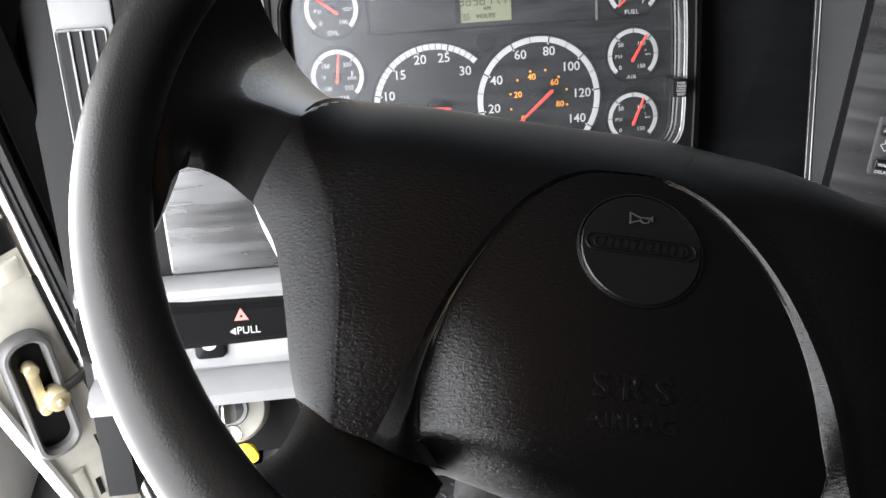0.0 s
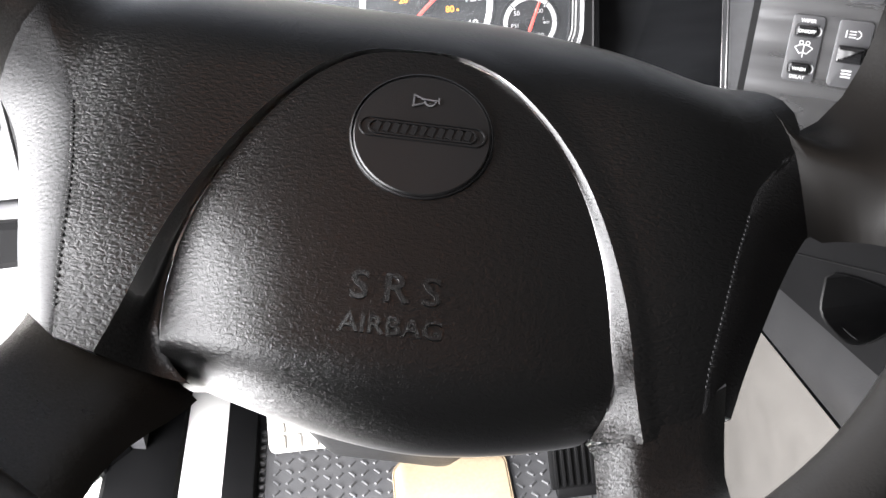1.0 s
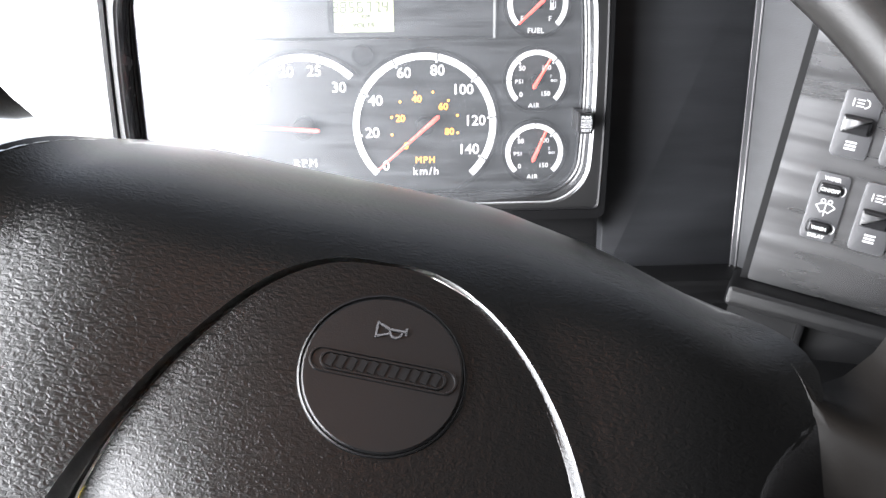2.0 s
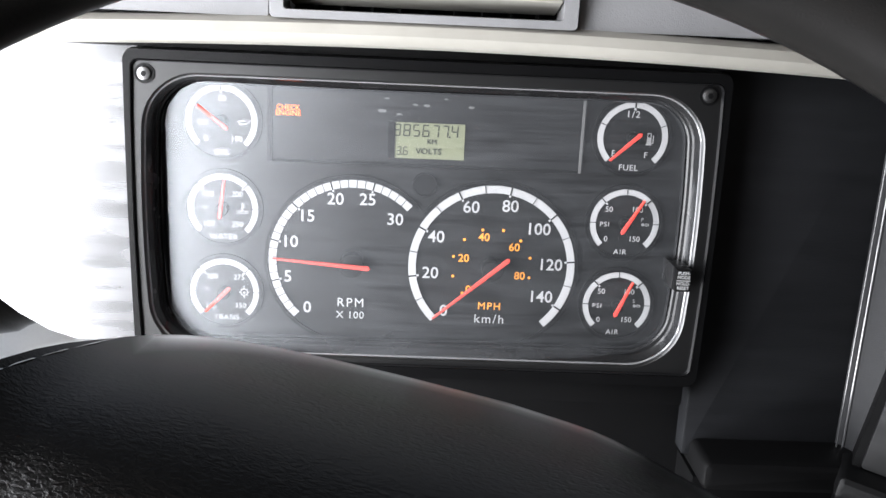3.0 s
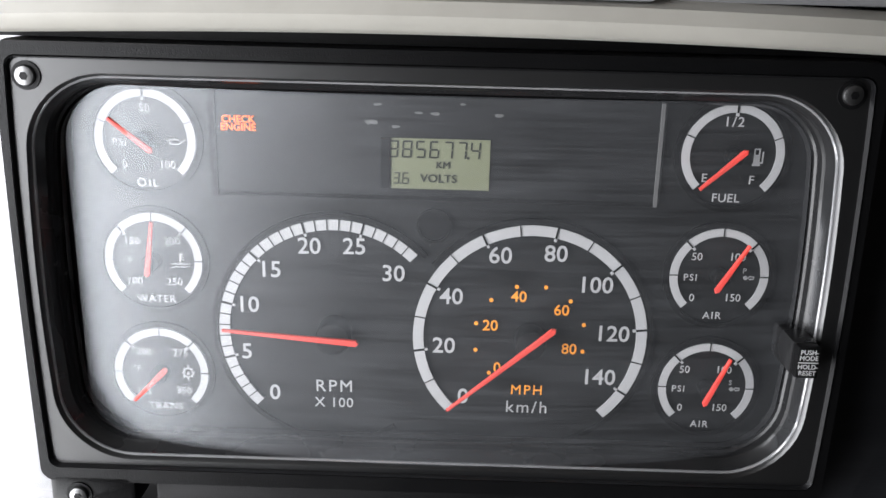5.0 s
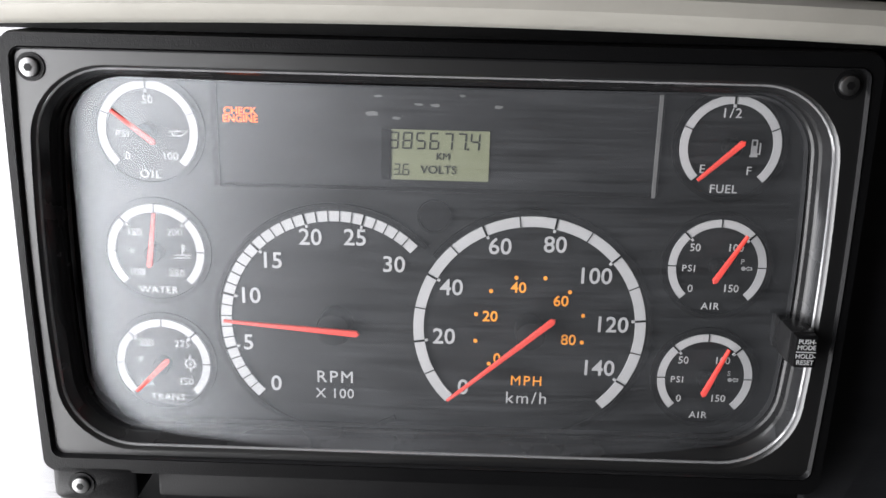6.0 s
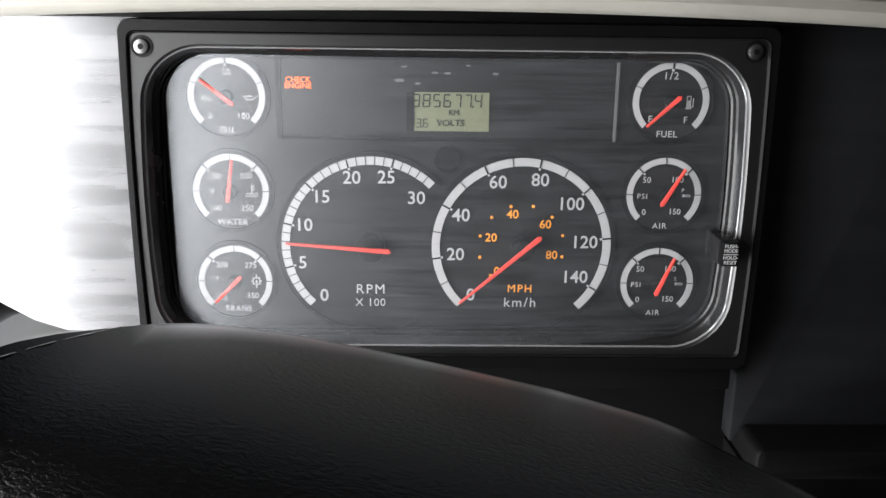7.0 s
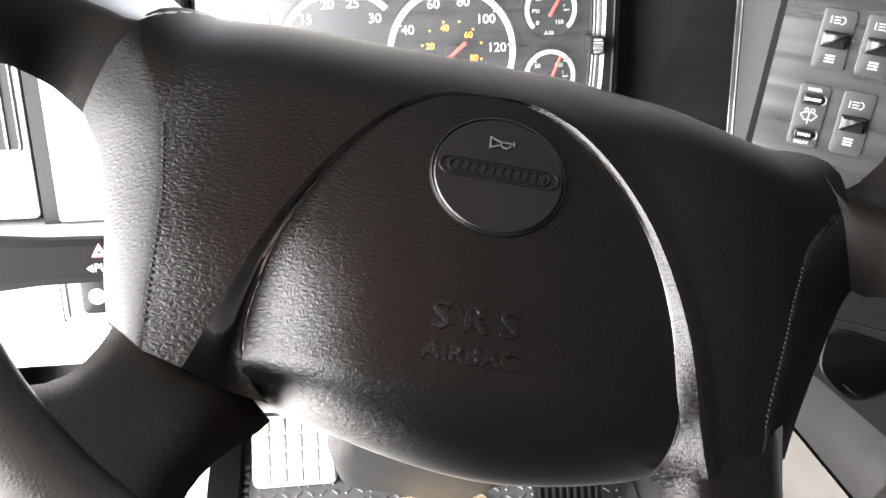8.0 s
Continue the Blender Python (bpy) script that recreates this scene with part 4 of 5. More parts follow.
        for k in range(-1, 9):
            t = k / 8
            rings.append([(sg * (a[0] + (b[0] - a[0]) * t), a[1] + (b[1] - a[1]) * t,
                           cover_height(sg * (a[0] + (b[0] - a[0]) * t), a[1] + (b[1] - a[1]) * t) + 0.0001 - 0.013 * max(0.0, t) ** 1.5 - (0.0008 if t < 0 else 0.0)) for a, b in zip(gi, go)])
        rings.append([(p[0] * 0.985, p[1], p[2] - 0.03) for p in rings[-1]])
        part("grip", loft(rings, False), GRIP, s, "grained thumb grip", at=pose(AX, 0, 0))
        for u, v in spline(gi[8:22], 34):
            st = box(-0.0007, 0.0007, -0.0007, 0.0007, -0.0006, 0.0003, 0.0002, seg=1)
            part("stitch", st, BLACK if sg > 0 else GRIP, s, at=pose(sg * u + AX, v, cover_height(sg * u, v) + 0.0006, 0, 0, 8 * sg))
        # upper spoke: from the cover's shoulder out to the rim
        top = spline([(.150, .110), (.164, .103), (.177, .101), (.189, .102), (.199, .106), (.207, .110), (.216, .120), (.232, .138)], 13)
        low = spline([(.1970, .010), (.2020, .0125), (.2085, .0145), (.2150, .0125), (.2212, .004), (.2255, -.009), (.2283, -.025), (.2310, -.046)], 13)
        if sg > 0:
            top = spline([(.150, .072), (.163, .045), (.175, .037), (.187, .041), (.197, .052), (.2035, .070), (.2080, .092), (.2180, .118)], 13)
            low = spline([(.1840, -.018), (.1880, -.0205), (.1935, -.0200), (.2005, -.0212), (.2075, -.0260), (.2115, -.0360), (.2125, -.0490), (.2125, -.066)], 13)
        rings = []
        for k, (a, c) in enumerate(zip(top, low)):
            t = k / 12
            row = []
            for i in range(14):
                f = i / 13
                u, v = a[0] + (c[0] - a[0]) * f, a[1] + (c[1] - a[1]) * f
                w0 = cover_height(sg * (top[0][0] + (low[0][0] - top[0][0]) * f), top[0][1] + (low[0][1] - top[0][1]) * f) + 0.0006 - 0.013 * max(0.0, (f - 0.62) / 0.38) ** 1.5
                e = t * t * (3 - 2 * t)
                if sg < 0:
                    e += (smooth_step(0.0, 0.6, t) - e) * f * f
                row.append((sg * (u + 0.024 * e * 4 * f * (1 - f)) + AX * (1 - t), v, w0 + (RIM_C.z + 0.006 - 0.013 * f ** 3 * smooth_step(0.3, 0.8, t) * (sg < 0) - w0) * e - 0.004 * (2 * f - 1) ** 4 * smooth_step(0.0, 0.3, t)))
            rings.append(row)
        rings.insert(0, [(p[0] - sg * 0.0045, p[1] - 0.0025, p[2] - 0.0050) for p in rings[0]])
        under = [[(p[0], p[1] + 0.022 * (2 * i / 13 - 1), p[2] - 0.008 - 0.012 * (1 - i / 13)) for i, p in enumerate(row)] for row in rings]
        bm = loft([rr + uu[::-1] for rr, uu in zip(rings, under)], True)
        # same leather both sides; the right is coloured darker for lying away from the doorway
        part("upper_spoke", bm, SHADED_LEATHER if sg > 0 else RIM_LEATHER, s, "smooth leather upper spoke")
        # lower spoke
        top = spline([(.143, -.075), (.1505, -.087), (.1525, -.100), (.1555, -.116), (.161, -.128), (.171, -.136), (.187, -.140), (.205, -.144)], 13)
        low = spline([(.080, -.118), (.084, -.127), (.092, -.138), (.101, -.156), (.104, -.175), (.108, -.190), (.116, -.208)], 13)
        if sg > 0:
            top = spline([(.1390, -.088), (.1372, -.105), (.1357, -.123), (.1350, -.140), (.138, -.155), (.150, -.168), (.172, -.180)], 13)
            low = spline([(.0840, -.124), (.0858, -.1286), (.0872, -.1455), (.0885, -.165), (.089, -.185), (.089, -.212)], 13)
        rings = []
        for k, (a, c) in enumerate(zip(top, low)):
            t = k / 12
            row = []
            for i in range(14):
                f = i / 13
                u, v = a[0] + (c[0] - a[0]) * f, a[1] + (c[1] - a[1]) * f
                w0 = cover_height(sg * (.145 - .050 * f), -.086 - .032 * f) - 0.006
                e = smooth_step(0.1, 1.0, t)
                if sg > 0:
                    e = smooth_step(0.35, 1.0, t)
                    w0 = cover_height(.133 - .036 * f, -.104 - .016 * f) + 0.006 * smooth_step(0.02, 0.06, t) - 0.0065 - 0.0065 * smooth_step(0.66, 1.0, f) ** 1.3
                    row.append((u + AX * (1 - t), v, w0 + (RIM_C.z + 0.004 - w0) * e - 0.002 * smooth_step(0.14, 0.0, f)))
                    continue
                row.append((sg * u + AX * (1 - t), v, w0 + (RIM_C.z + 0.006 - w0) * e - 0.010 * (2 * f - 1) ** 4 - (0.006 if k == 0 else 0.0) - 0.014 * smooth_step(0.35, 0.9, f) * (1 - smooth_step(0.0, 0.35, t))))
            rings.append(row)
        under = [[(p[0] + sg * 0.024 * (2 * i / 13 - 1), p[1] + 0.008 * (2 * i / 13 - 1), p[2] - 0.026) for i, p in enumerate(row)] for row in rings]
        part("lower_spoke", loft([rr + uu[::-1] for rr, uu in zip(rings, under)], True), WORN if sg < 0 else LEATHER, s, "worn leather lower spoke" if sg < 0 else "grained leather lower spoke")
    part("hub_back", loft([[(r * math.cos(2 * math.pi * k / 24), -0.02 + r * math.sin(2 * math.pi * k / 24), w) for k in range(24)] for r, w in ((0.10, -0.035), (0.09, -0.06), (0.05, -0.075))]), BLACK, s)


def steering_column():
    c = thing("steering_column", WHEEL, "black plastic steering column shroud under the wheel", "steering column")
    rings = []
    for hw, hv, w, dv in ((0.055, 0.05, -0.07, -0.03), (0.062, 0.058, -0.085, -0.03), (0.062, 0.058, -0.24, -0.03), (0.055, 0.05, -0.33, -0.03)):
        rings.append([(x, z + dv, w) for x, z in rounded(-hw, hw, -hv, hv, 0.02)])
    part("shroud", loft(rings, True, True, True), BLACK, c)


def stalk():
    m = pose(-0.218, -0.275, 0.5925, -28)
    s = thing("signal_stalk", m, "flat black multi-function stalk with printed captions", "lever")
    pts = []
    for x, h in ((-0.100, 0.0160), (-0.094, 0.0185), (-0.07, 0.0180), (-0.03, 0.0145), (0.02, 0.0135), (0.12, 0.0120), (0.19, 0.0120)):
        pts.append((x, h))
    rings = []
    for x, h in pts:
        rings.append([(x, y * 0.013, z * h) for y, z in ((-1, 0), (-1, .7), (-.7, 1), (.7, 1), (1, .7), (1, -.7), (.7, -1), (-.7, -1), (-1, -.7))])
    part("lever", loft(rings, True, True, True), STALK, s)
    y = -0.0133
    part("caption", letters("PULL", 0.0052, 0.0125, -0.0045, y), FADED, s, smooth=False)
    part("caption", letters("LIFT", 0.0052, -0.080, -0.0045, y), FADED, s, smooth=False)
    bm = bmesh.new()
    bm.faces.new([bm.verts.new(p) for p in ((0.0, y - .0002, -0.0045), (0.004, y - .0002, -0.0070), (0.004, y - .0002, -0.002))])
    part("arrow", bm, FADED, s, smooth=False)
    bm = bmesh.new()
    c = Vector((0.0085, 0, 0.0055))
    for k in range(3):
        p, q = (c + 0.0056 * Vector((math.cos(radians(a)), 0, math.sin(radians(a)))) for a in (90 + 120 * k, 210 + 120 * k))
        bm.faces.new([bm.verts.new((r.x, y - .0002, r.z)) for r in (p, q, q.lerp(c, 0.72), p.lerp(c, 0.72))])
    part("hazard_triangle", bm, PINK, s, "faded red hazard triangle", smooth=False)
    bm = arc_band(-0.0785, 0.0052, 0.0030, 0.0038, -90, 90, y - .0003, y + .0004, 12)
    box(-0.0795, -0.0787, y - .0003, y + .0004, 0.0015, 0.0089, bm=bm)
    for k in range(4):
        box(-0.0870, -0.0806, y - .0003, y + .0004, 0.0018 + k * 0.0019, 0.0026 + k * 0.0019, bm=bm)
    part("lamp_symbol", bm, FADED, s, smooth=False)


# ---- lower left dash with light switch, ignition and keys ----
def lower_dash():
    d = thing("knee_panel", DASH, "light grey lower dash panel with rounded ledges", "dash panel")
    def ledge(z0, z1, proud, name, x0=-0.40, x1=-0.10):
        prof = [(0.03, z1), (-0.004, z1), (-0.5 * proud - 0.006, z1 - 0.003), (-proud, (z0 + z1) / 2 + 0.002), (-proud * 0.9, z0 + 0.004), (-0.004, z0), (0.03, z0)]
        part(name, loft([[(x0, y, z) for y, z in prof], [(x1, y, z) for y, z in prof]], False), GREY, d, "light grey rounded ledge")
    ledge(-0.186, -0.166, 0.022, "upper_ledge")
    part("recess_panel", box(-0.40, -0.10, -0.006, 0.02, -0.263, -0.186), GREY, d)
    ledge(-0.292, -0.262, 0.040, "lower_ledge")
    pts = rounded(-0.318, -0.200, -0.2605, -0.196, 0.008)
    bm = loft([[(x, -0.0065, z) for x, z in pts], [(x, -0.0095, z) for x, z in rounded(-0.3165, -0.2015, -0.259, -0.1975, 0.007)],
               [(x, -0.0075, z) for x, z in rounded(-0.312, -0.206, -0.2545, -0.202, 0.006)]], True, False, True)
    part("switch_tray", bm, GREY, d, "grey switch plate")
    part("tray_gap", box(-0.3185, -0.3120, -0.0082, -0.004, -0.257, -0.198), BLACK, d)
    sw = thing("light_switch", DASH, "small black rocker switch with a white symbol", "switch")
    part("body", slab(rounded(-0.2990, -0.2700, -0.2490, -0.212, 0.005), -0.0135, -0.0085, 0.002), BLACK, sw)
    part("symbol", disc(-0.2845, -0.2320, 0.0075, -0.0142, -0.0134, 0, 20), WHITE, sw)
    part("under_shelf", box(-0.40, -0.10, 0.07, 0.30, -0.40, -0.293), BLACK, d)


def ignition():
    m = pose(-0.279, -0.072, 0.311, -38)
    g = thing("ignition_lock", m, "white ignition escutcheon with a dark lock barrel", "ignition lock")
    bm = loft([[(r * math.cos(2 * math.pi * k / 32), y, r * math.sin(2 * math.pi * k / 32)) for k in range(32)] for r, y in ((0.036, 0.02), (0.036, 0.0), (0.033, -0.004), (0.0175, -0.008), (0.016, 0.004))], True)
    part("escutcheon", bm, CREAM, g)
    part("collar", loft([[(r * math.cos(2 * math.pi * k / 28), y, r * math.sin(2 * math.pi * k / 28)) for k in range(28)] for r, y in ((0.0172, -0.006), (0.0165, -0.011), (0.013, -0.011), (0.012, -0.004))], True), GREY, g, "grey lock collar")
    part("barrel", disc(0, 0, 0.013, -0.007, 0.03, 0.002, 28), DARKGREY, g)
    k = thing("key", m, "steel ignition key in the lock", "key")
    part("bow", slab(rounded(-0.010, 0.010, -0.012, 0.010, 0.005), -0.0012, 0.0012, 0.0004), KEYSTEEL, k, at=pose(0, -0.026, 0, 0, 0, 62))
    part("blade", box(-0.004, 0.004, -0.018, 0.01, -0.001, 0.001), KEYSTEEL, k)
    r = thing("key_ring", pose(-0.282, -0.094, 0.307), "steel key ring with a yellow plastic tag", "key ring")
    part("ring", tube([(0.011 * math.cos(2 * math.pi * j / 24), 0.002 * math.sin(4 * math.pi * j / 24), -0.010 + 0.011 * math.sin(2 * math.pi * j / 24)) for j in range(25)], 0.0009, 6), KEYSTEEL, r)
    part("spare_key", box(-0.004, 0.004, -0.001, 0.001, -0.030, 0.006, 0.0008), KEYSTEEL, r, at=pose(-0.010, 0, -0.012, 0, 32, 0))
    part("spare_key", box(-0.004, 0.004, -0.001, 0.001, -0.026, 0.006, 0.0008), KEYSTEEL, r, at=pose(-0.006, 0.003, -0.012, 0, 12, 0))
    part("tag", slab(rounded(-0.013, 0.013, -0.050, -0.022, 0.010), -0.002, 0.002, 0.001), YELLOW, r, "yellow plastic key tag", at=pose(0.002, -0.002, -0.006, 0, -14, 0))


def side_vent():
    v = thing("side_vent", DASH, "light grey end vent with black slots beside the door", "vent")
    pts = rounded(-0.3815, -0.3275, -0.160, 0.121, 0.006)
    part("plate", slab(pts, 0.002, 0.03, 0.003), GREY, v, "pale vent plate")
    fr = rounded(-0.3795, -0.3335, -0.0985, 0.0700, 0.004)
    bm = loft([[(x, 0.0025, z) for x, z in fr], [(x, -0.0012, z) for x, z in rounded(-0.3785, -0.3345, -0.0975, 0.0690, 0.004)], [(x, 0.0012, z) for x, z in rounded(-0.3765, -0.3365, -0.0955, 0.0670, 0.003)]])
    part("frame", bm, GREY, v)
    part("slot", box(-0.3765, -0.3365, 0.0008, 0.0019, -0.0955, 0.0670), BLACK, v)
    for k in range(3):
        x = -0.3665 + k * 0.0105
        part("slat", box(x - 0.0011, x + 0.0011, -0.0016, 0.0012, -0.0955, 0.0670, 0.0006), GREY, v)


# ---- hinge pillar in the open doorway ----
PILLAR = pose(-0.43, 0.0, 0) @ Matrix.Rotation(radians(40), 4, "Z")


def hinge_pillar():
    """Local x runs inwards from the doorway, so the doorway side is -x; -y faces the driver."""
    p = thing("door_pillar", PILLAR, "pale painted door pillar in the open doorway with slots and a rubber gasket", "pillar", kind="structure")
    lean = lambda z: 0.0275 - 0.088 * z

    def strip(name, x0, x1, y0, y1, mat, label="", bevel=0.002):
        """An upright moulding that leans outwards with height."""
        rings = []
        for z in (-0.06, 0.3, 0.7, 1.30):
            d = lean(z)
            rings.append([(x0 + d, y1, z), (x0 + d, y0 + bevel, z), (x0 + d + bevel, y0, z), (x1 + d - bevel, y0, z), (x1 + d, y0 + bevel, z), (x1 + d, y1, z)])
        return part(name, loft(rings, True, True, True), mat, p, label)
    sheet = [(0.016, -0.06), (0.016 + lean(1.3) - lean(-0.06), 1.30), (-0.26, 1.30), (-0.14, 0.62), (-0.104, 0.36), (-0.066, 0.164), (-0.02, -0.06)]
    part("sheet", slab(sheet, 0.0, 0.03, 0.002), SHEET, p, "pale worn painted sheet")
    strip("flange", -0.0122, -0.0075, -0.010, 0.03, PAINT, "bright white flange")
    strip("inner_trim", -0.0073, 0.0005, -0.006, 0.03, GREY, "grey inner trim edge")
    strip("seal", 0.0007, 0.0150, -0.014, 0.03, BLACK, "black rubber door seal", 0.005)
    strip("dark_trim", 0.0152, 0.0520, -0.010, 0.03, CONSOLE, "charcoal inner pillar trim", 0.004)
    strip("end_gap", 0.0522, 0.1000, 0.010, 0.03, BLACK, "black gap beside the dash")
    # white lip along the outer edge
    rings = []
    for x, z in ((-0.26, 1.30), (-0.14, 0.62), (-0.104, 0.36), (-0.066, 0.164), (-0.02, -0.06)):
        rings.append([(x - 0.013, 0.03, z), (x - 0.013, -0.004, z), (x - 0.004, -0.010, z), (x + 0.001, -0.006, z), (x + 0.001, 0.03, z)])
    part("outer_lip", loft(rings, True, True, True), PAINT, p, "white outer lip")
    # slots cut beside the flange, pressings and a small plate
    slots = ([(-0.060, 0.500), (-0.034, 0.503), (-0.036, 0.536), (-0.060, 0.545)], [(-0.0310, 0.464), (-0.0255, 0.462), (-0.0150, 0.346), (-0.0200, 0.342)],
             [(-0.042, 0.150), (-0.036, 0.150), (-0.036, 0.176), (-0.042, 0.176)], [(-0.025, 0.215), (-0.023, 0.215), (-0.025, 0.238), (-0.027, 0.238)])
    for q in slots:
        part("slot", slab(q if q[1][0] > q[0][0] else q[::-1], -0.0016, 0.004, 0.0006), BLACK, p, "dark slot in the sheet")
    part("pressing", slab([(-0.062, 0.470), (-0.036, 0.470), (-0.038, 0.494), (-0.062, 0.494)], -0.004, 0.001, 0.003), SHEET, p)
    part("pressing", slab([(-0.060, 0.140), (-0.048, 0.140), (-0.050, 0.205), (-0.064, 0.205)], -0.003, 0.001, 0.002), SHEET, p)
    # rubber gasket with the brass check inside
    out, inn = rounded(-0.090, -0.038, 0.246, 0.413, 0.022), rounded(-0.081, -0.047, 0.257, 0.402, 0.015)
    bm = loft([[(x, 0.001, z) for x, z in out], [(x, -0.010, z) for x, z in out], [(x, -0.014, z) for x, z in rounded(-0.0875, -0.0405, 0.249, 0.410, 0.020)],
               [(x, -0.0145, z) for x, z in rounded(-0.084, -0.044, 0.253, 0.406, 0.017)], [(x, -0.010, z) for x, z in inn], [(x, 0.0, z) for x, z in inn]])
    g = part("gasket", bm, GASKET, p, "grey oval rubber gasket")
    part("gasket_floor", slab(inn, -0.002, 0.0), BLACK, g, smooth=False)
    bm = box(-0.0720, -0.0600, -0.014, -0.003, 0.318, 0.374, 0.003)
    disc(-0.0660, 0.372, 0.0075, -0.018, -0.004, 0.002, 18, bm)
    disc(-0.0660, 0.318, 0.0065, -0.018, -0.004, 0.002, 18, bm)
    part("brass_arm", bm, BRASS, g, "worn brass check arm")
    bm = disc(-0.0535, 0.327, 0.0125, -0.026, -0.006, 0.003, 22)
    disc(-0.0535, 0.327, 0.004, -0.029, -0.02, 0.001, 10, bm)
    part("brass_roller", bm, BRASS, g, "brass check roller")
    bm = bmesh.new()
    merge(bm, box(0.0, 0.036, -0.016, -0.011, -0.005, 0.005, 0.001), pose(-0.046, 0, 0.329) @ Matrix.Rotation(radians(-14), 4, "Y"))
    part("check_strap", bm, STEEL, g, "steel check strap")


# ---- centre switch panel ----
SWITCH = DASH @ pose(0.36, -0.06, 0) @ Matrix.Rotation(radians(-26.6), 4, "Z") @ Matrix.Rotation(radians(9), 4, "Y")


def switch_panel():
    p = thing("switch_panel", SWITCH, "brushed silver centre switch panel turned towards the driver", "switch panel")
    part("panel", slab(rounded(-0.0272, 0.30, -0.1555, 0.16, 0.002), 0.0, 0.02, 0.0), BRUSHED, p, "brushed silver panel", smooth=False)
    part("edge", box(-0.0330, -0.0274, 0.002, 0.03, -0.165, 0.16), BLACK, p)
    part("foot_lip", slab(rounded(-0.040, 0.30, -0.176, -0.1565, 0.005), -0.022, 0.02, 0.005), BLACK, p, "black lip below the panel")
    part("slot", box(-0.036, 0.30, 0.0, 0.03, -0.215, -0.177), BLACK, p, "black open slot")
    for x in (0.020, 0.110, 0.200):
        part("slot_post", box(x, x + 0.006, -0.012, 0.0, -0.215, -0.1765, 0.0015), CONSOLE, p)
    part("foot_sill", slab(rounded(-0.040, 0.30, -0.240, -0.216, 0.005), -0.024, 0.02, 0.005), BLACK, p)


def rocker(kind, x, z, w, h):
    s = thing("rocker_switch", SWITCH, "", "switch", "switches on the centre panel")
    part("surround", slab(rounded(x - w / 2, x + w / 2, z - h / 2, z + h / 2, 0.004), -0.0022, 0.001, 0.0012), DARKGREY, s, "charcoal switch surround")
    if kind == "wiper":
        s["label"] = "charcoal wiper switch with two black push bars"
        for dz, cap, word, title in ((0.0150, 0.0232, "ON/OFF", "WIPER"), (-0.0165, -0.0240, "WASH", "DELAY")):
            ring = lambda e: rounded(x - 0.0090 - e, x + 0.0086 + e, z + dz - 0.0050 - e, z + dz + 0.0050 + e, 0.003 + e)
            part("bar_well", loft([[(p, -0.0020, q) for p, q in ring(0.0012)], [(p, -0.0030, q) for p, q in ring(0.0008)], [(p, -0.0015, q) for p, q in ring(0.0)]]), DARKGREY, s)
            part("push_bar", slab(ring(-0.0006), -0.0062, -0.0018, 0.0016), GLOSS, s, "glossy black push bar")
            part("caption", letters(word, 0.0028, x - 0.0002, z + dz, -0.0064, bold=0.00012), WHITE, s, smooth=False)
            part("caption", letters(title, 0.0030, x - 0.0005, z + cap, -0.0024, bold=0.00012), WHITE, s, smooth=False)
            part("mark", arc_band(x + 0.0070, z + dz, 0.0036, 0.0046, -70, 70, -0.0026, -0.0021, 10), WHITE, s, smooth=False)
        bm = arc_band(x, z - 0.0075, 0.0106, 0.0113, 50, 130, -0.0026, -0.0021, 14)
        arc_band(x, z - 0.0075, 0.0040, 0.0047, 50, 130, -0.0026, -0.0021, 10, bm)
        for ang in (50, 90, 130):
            merge(bm, box(0.0042, 0.0112, -0.0026, -0.0021, -0.0004, 0.0004), pose(x, 0, z - 0.0075) @ Matrix.Rotation(-radians(ang), 4, "Y"))
        for dx in (-0.0026, 0.0026):
            arc_band(x + dx, z + 0.0050, 0.0012, 0.0019, 0, 360, -0.0026, -0.0021, 12, bm)
        box(x - 0.0004, x + 0.0004, -0.0026, -0.0021, z - 0.0072, z - 0.0035, bm=bm)
        part("wiper_symbol", bm, WHITE, s, smooth=False)
    else:
        s["label"] = "charcoal rocker switch with a glossy black paddle"
        part("paddle", slab(rounded(x - w * 0.40, x + w * 0.40, z - 0.007, z + 0.007, 0.002), -0.0085, -0.002, 0.003), GLOSS, s, "glossy black paddle")
        part("lamp_symbol", arc_band(x + 0.0015, z + 0.0165, 0.0028, 0.0036, -90, 90, -0.0026, -0.0021, 12), WHITE, s, smooth=False)
        for k in range(3):
            part("beam_mark", box(x - 0.0045, x + 0.0008, -0.0026, -0.0021, z + 0.0137 + k * 0.0024, z + 0.0145 + k * 0.0024), WHITE, s, smooth=False)
        part("side_mark", box(x - 0.0072, x - 0.0062, -0.0026, -0.0021, z + 0.0135, z + 0.0195), WHITE, s, smooth=False)
        for k in range(3):
            part("caption_bar", box(x - 0.004, x + 0.004, -0.0026, -0.0021, z - 0.0195 + k * 0.0026, z - 0.0182 + k * 0.0026), WHITE, s, smooth=False)
    return s


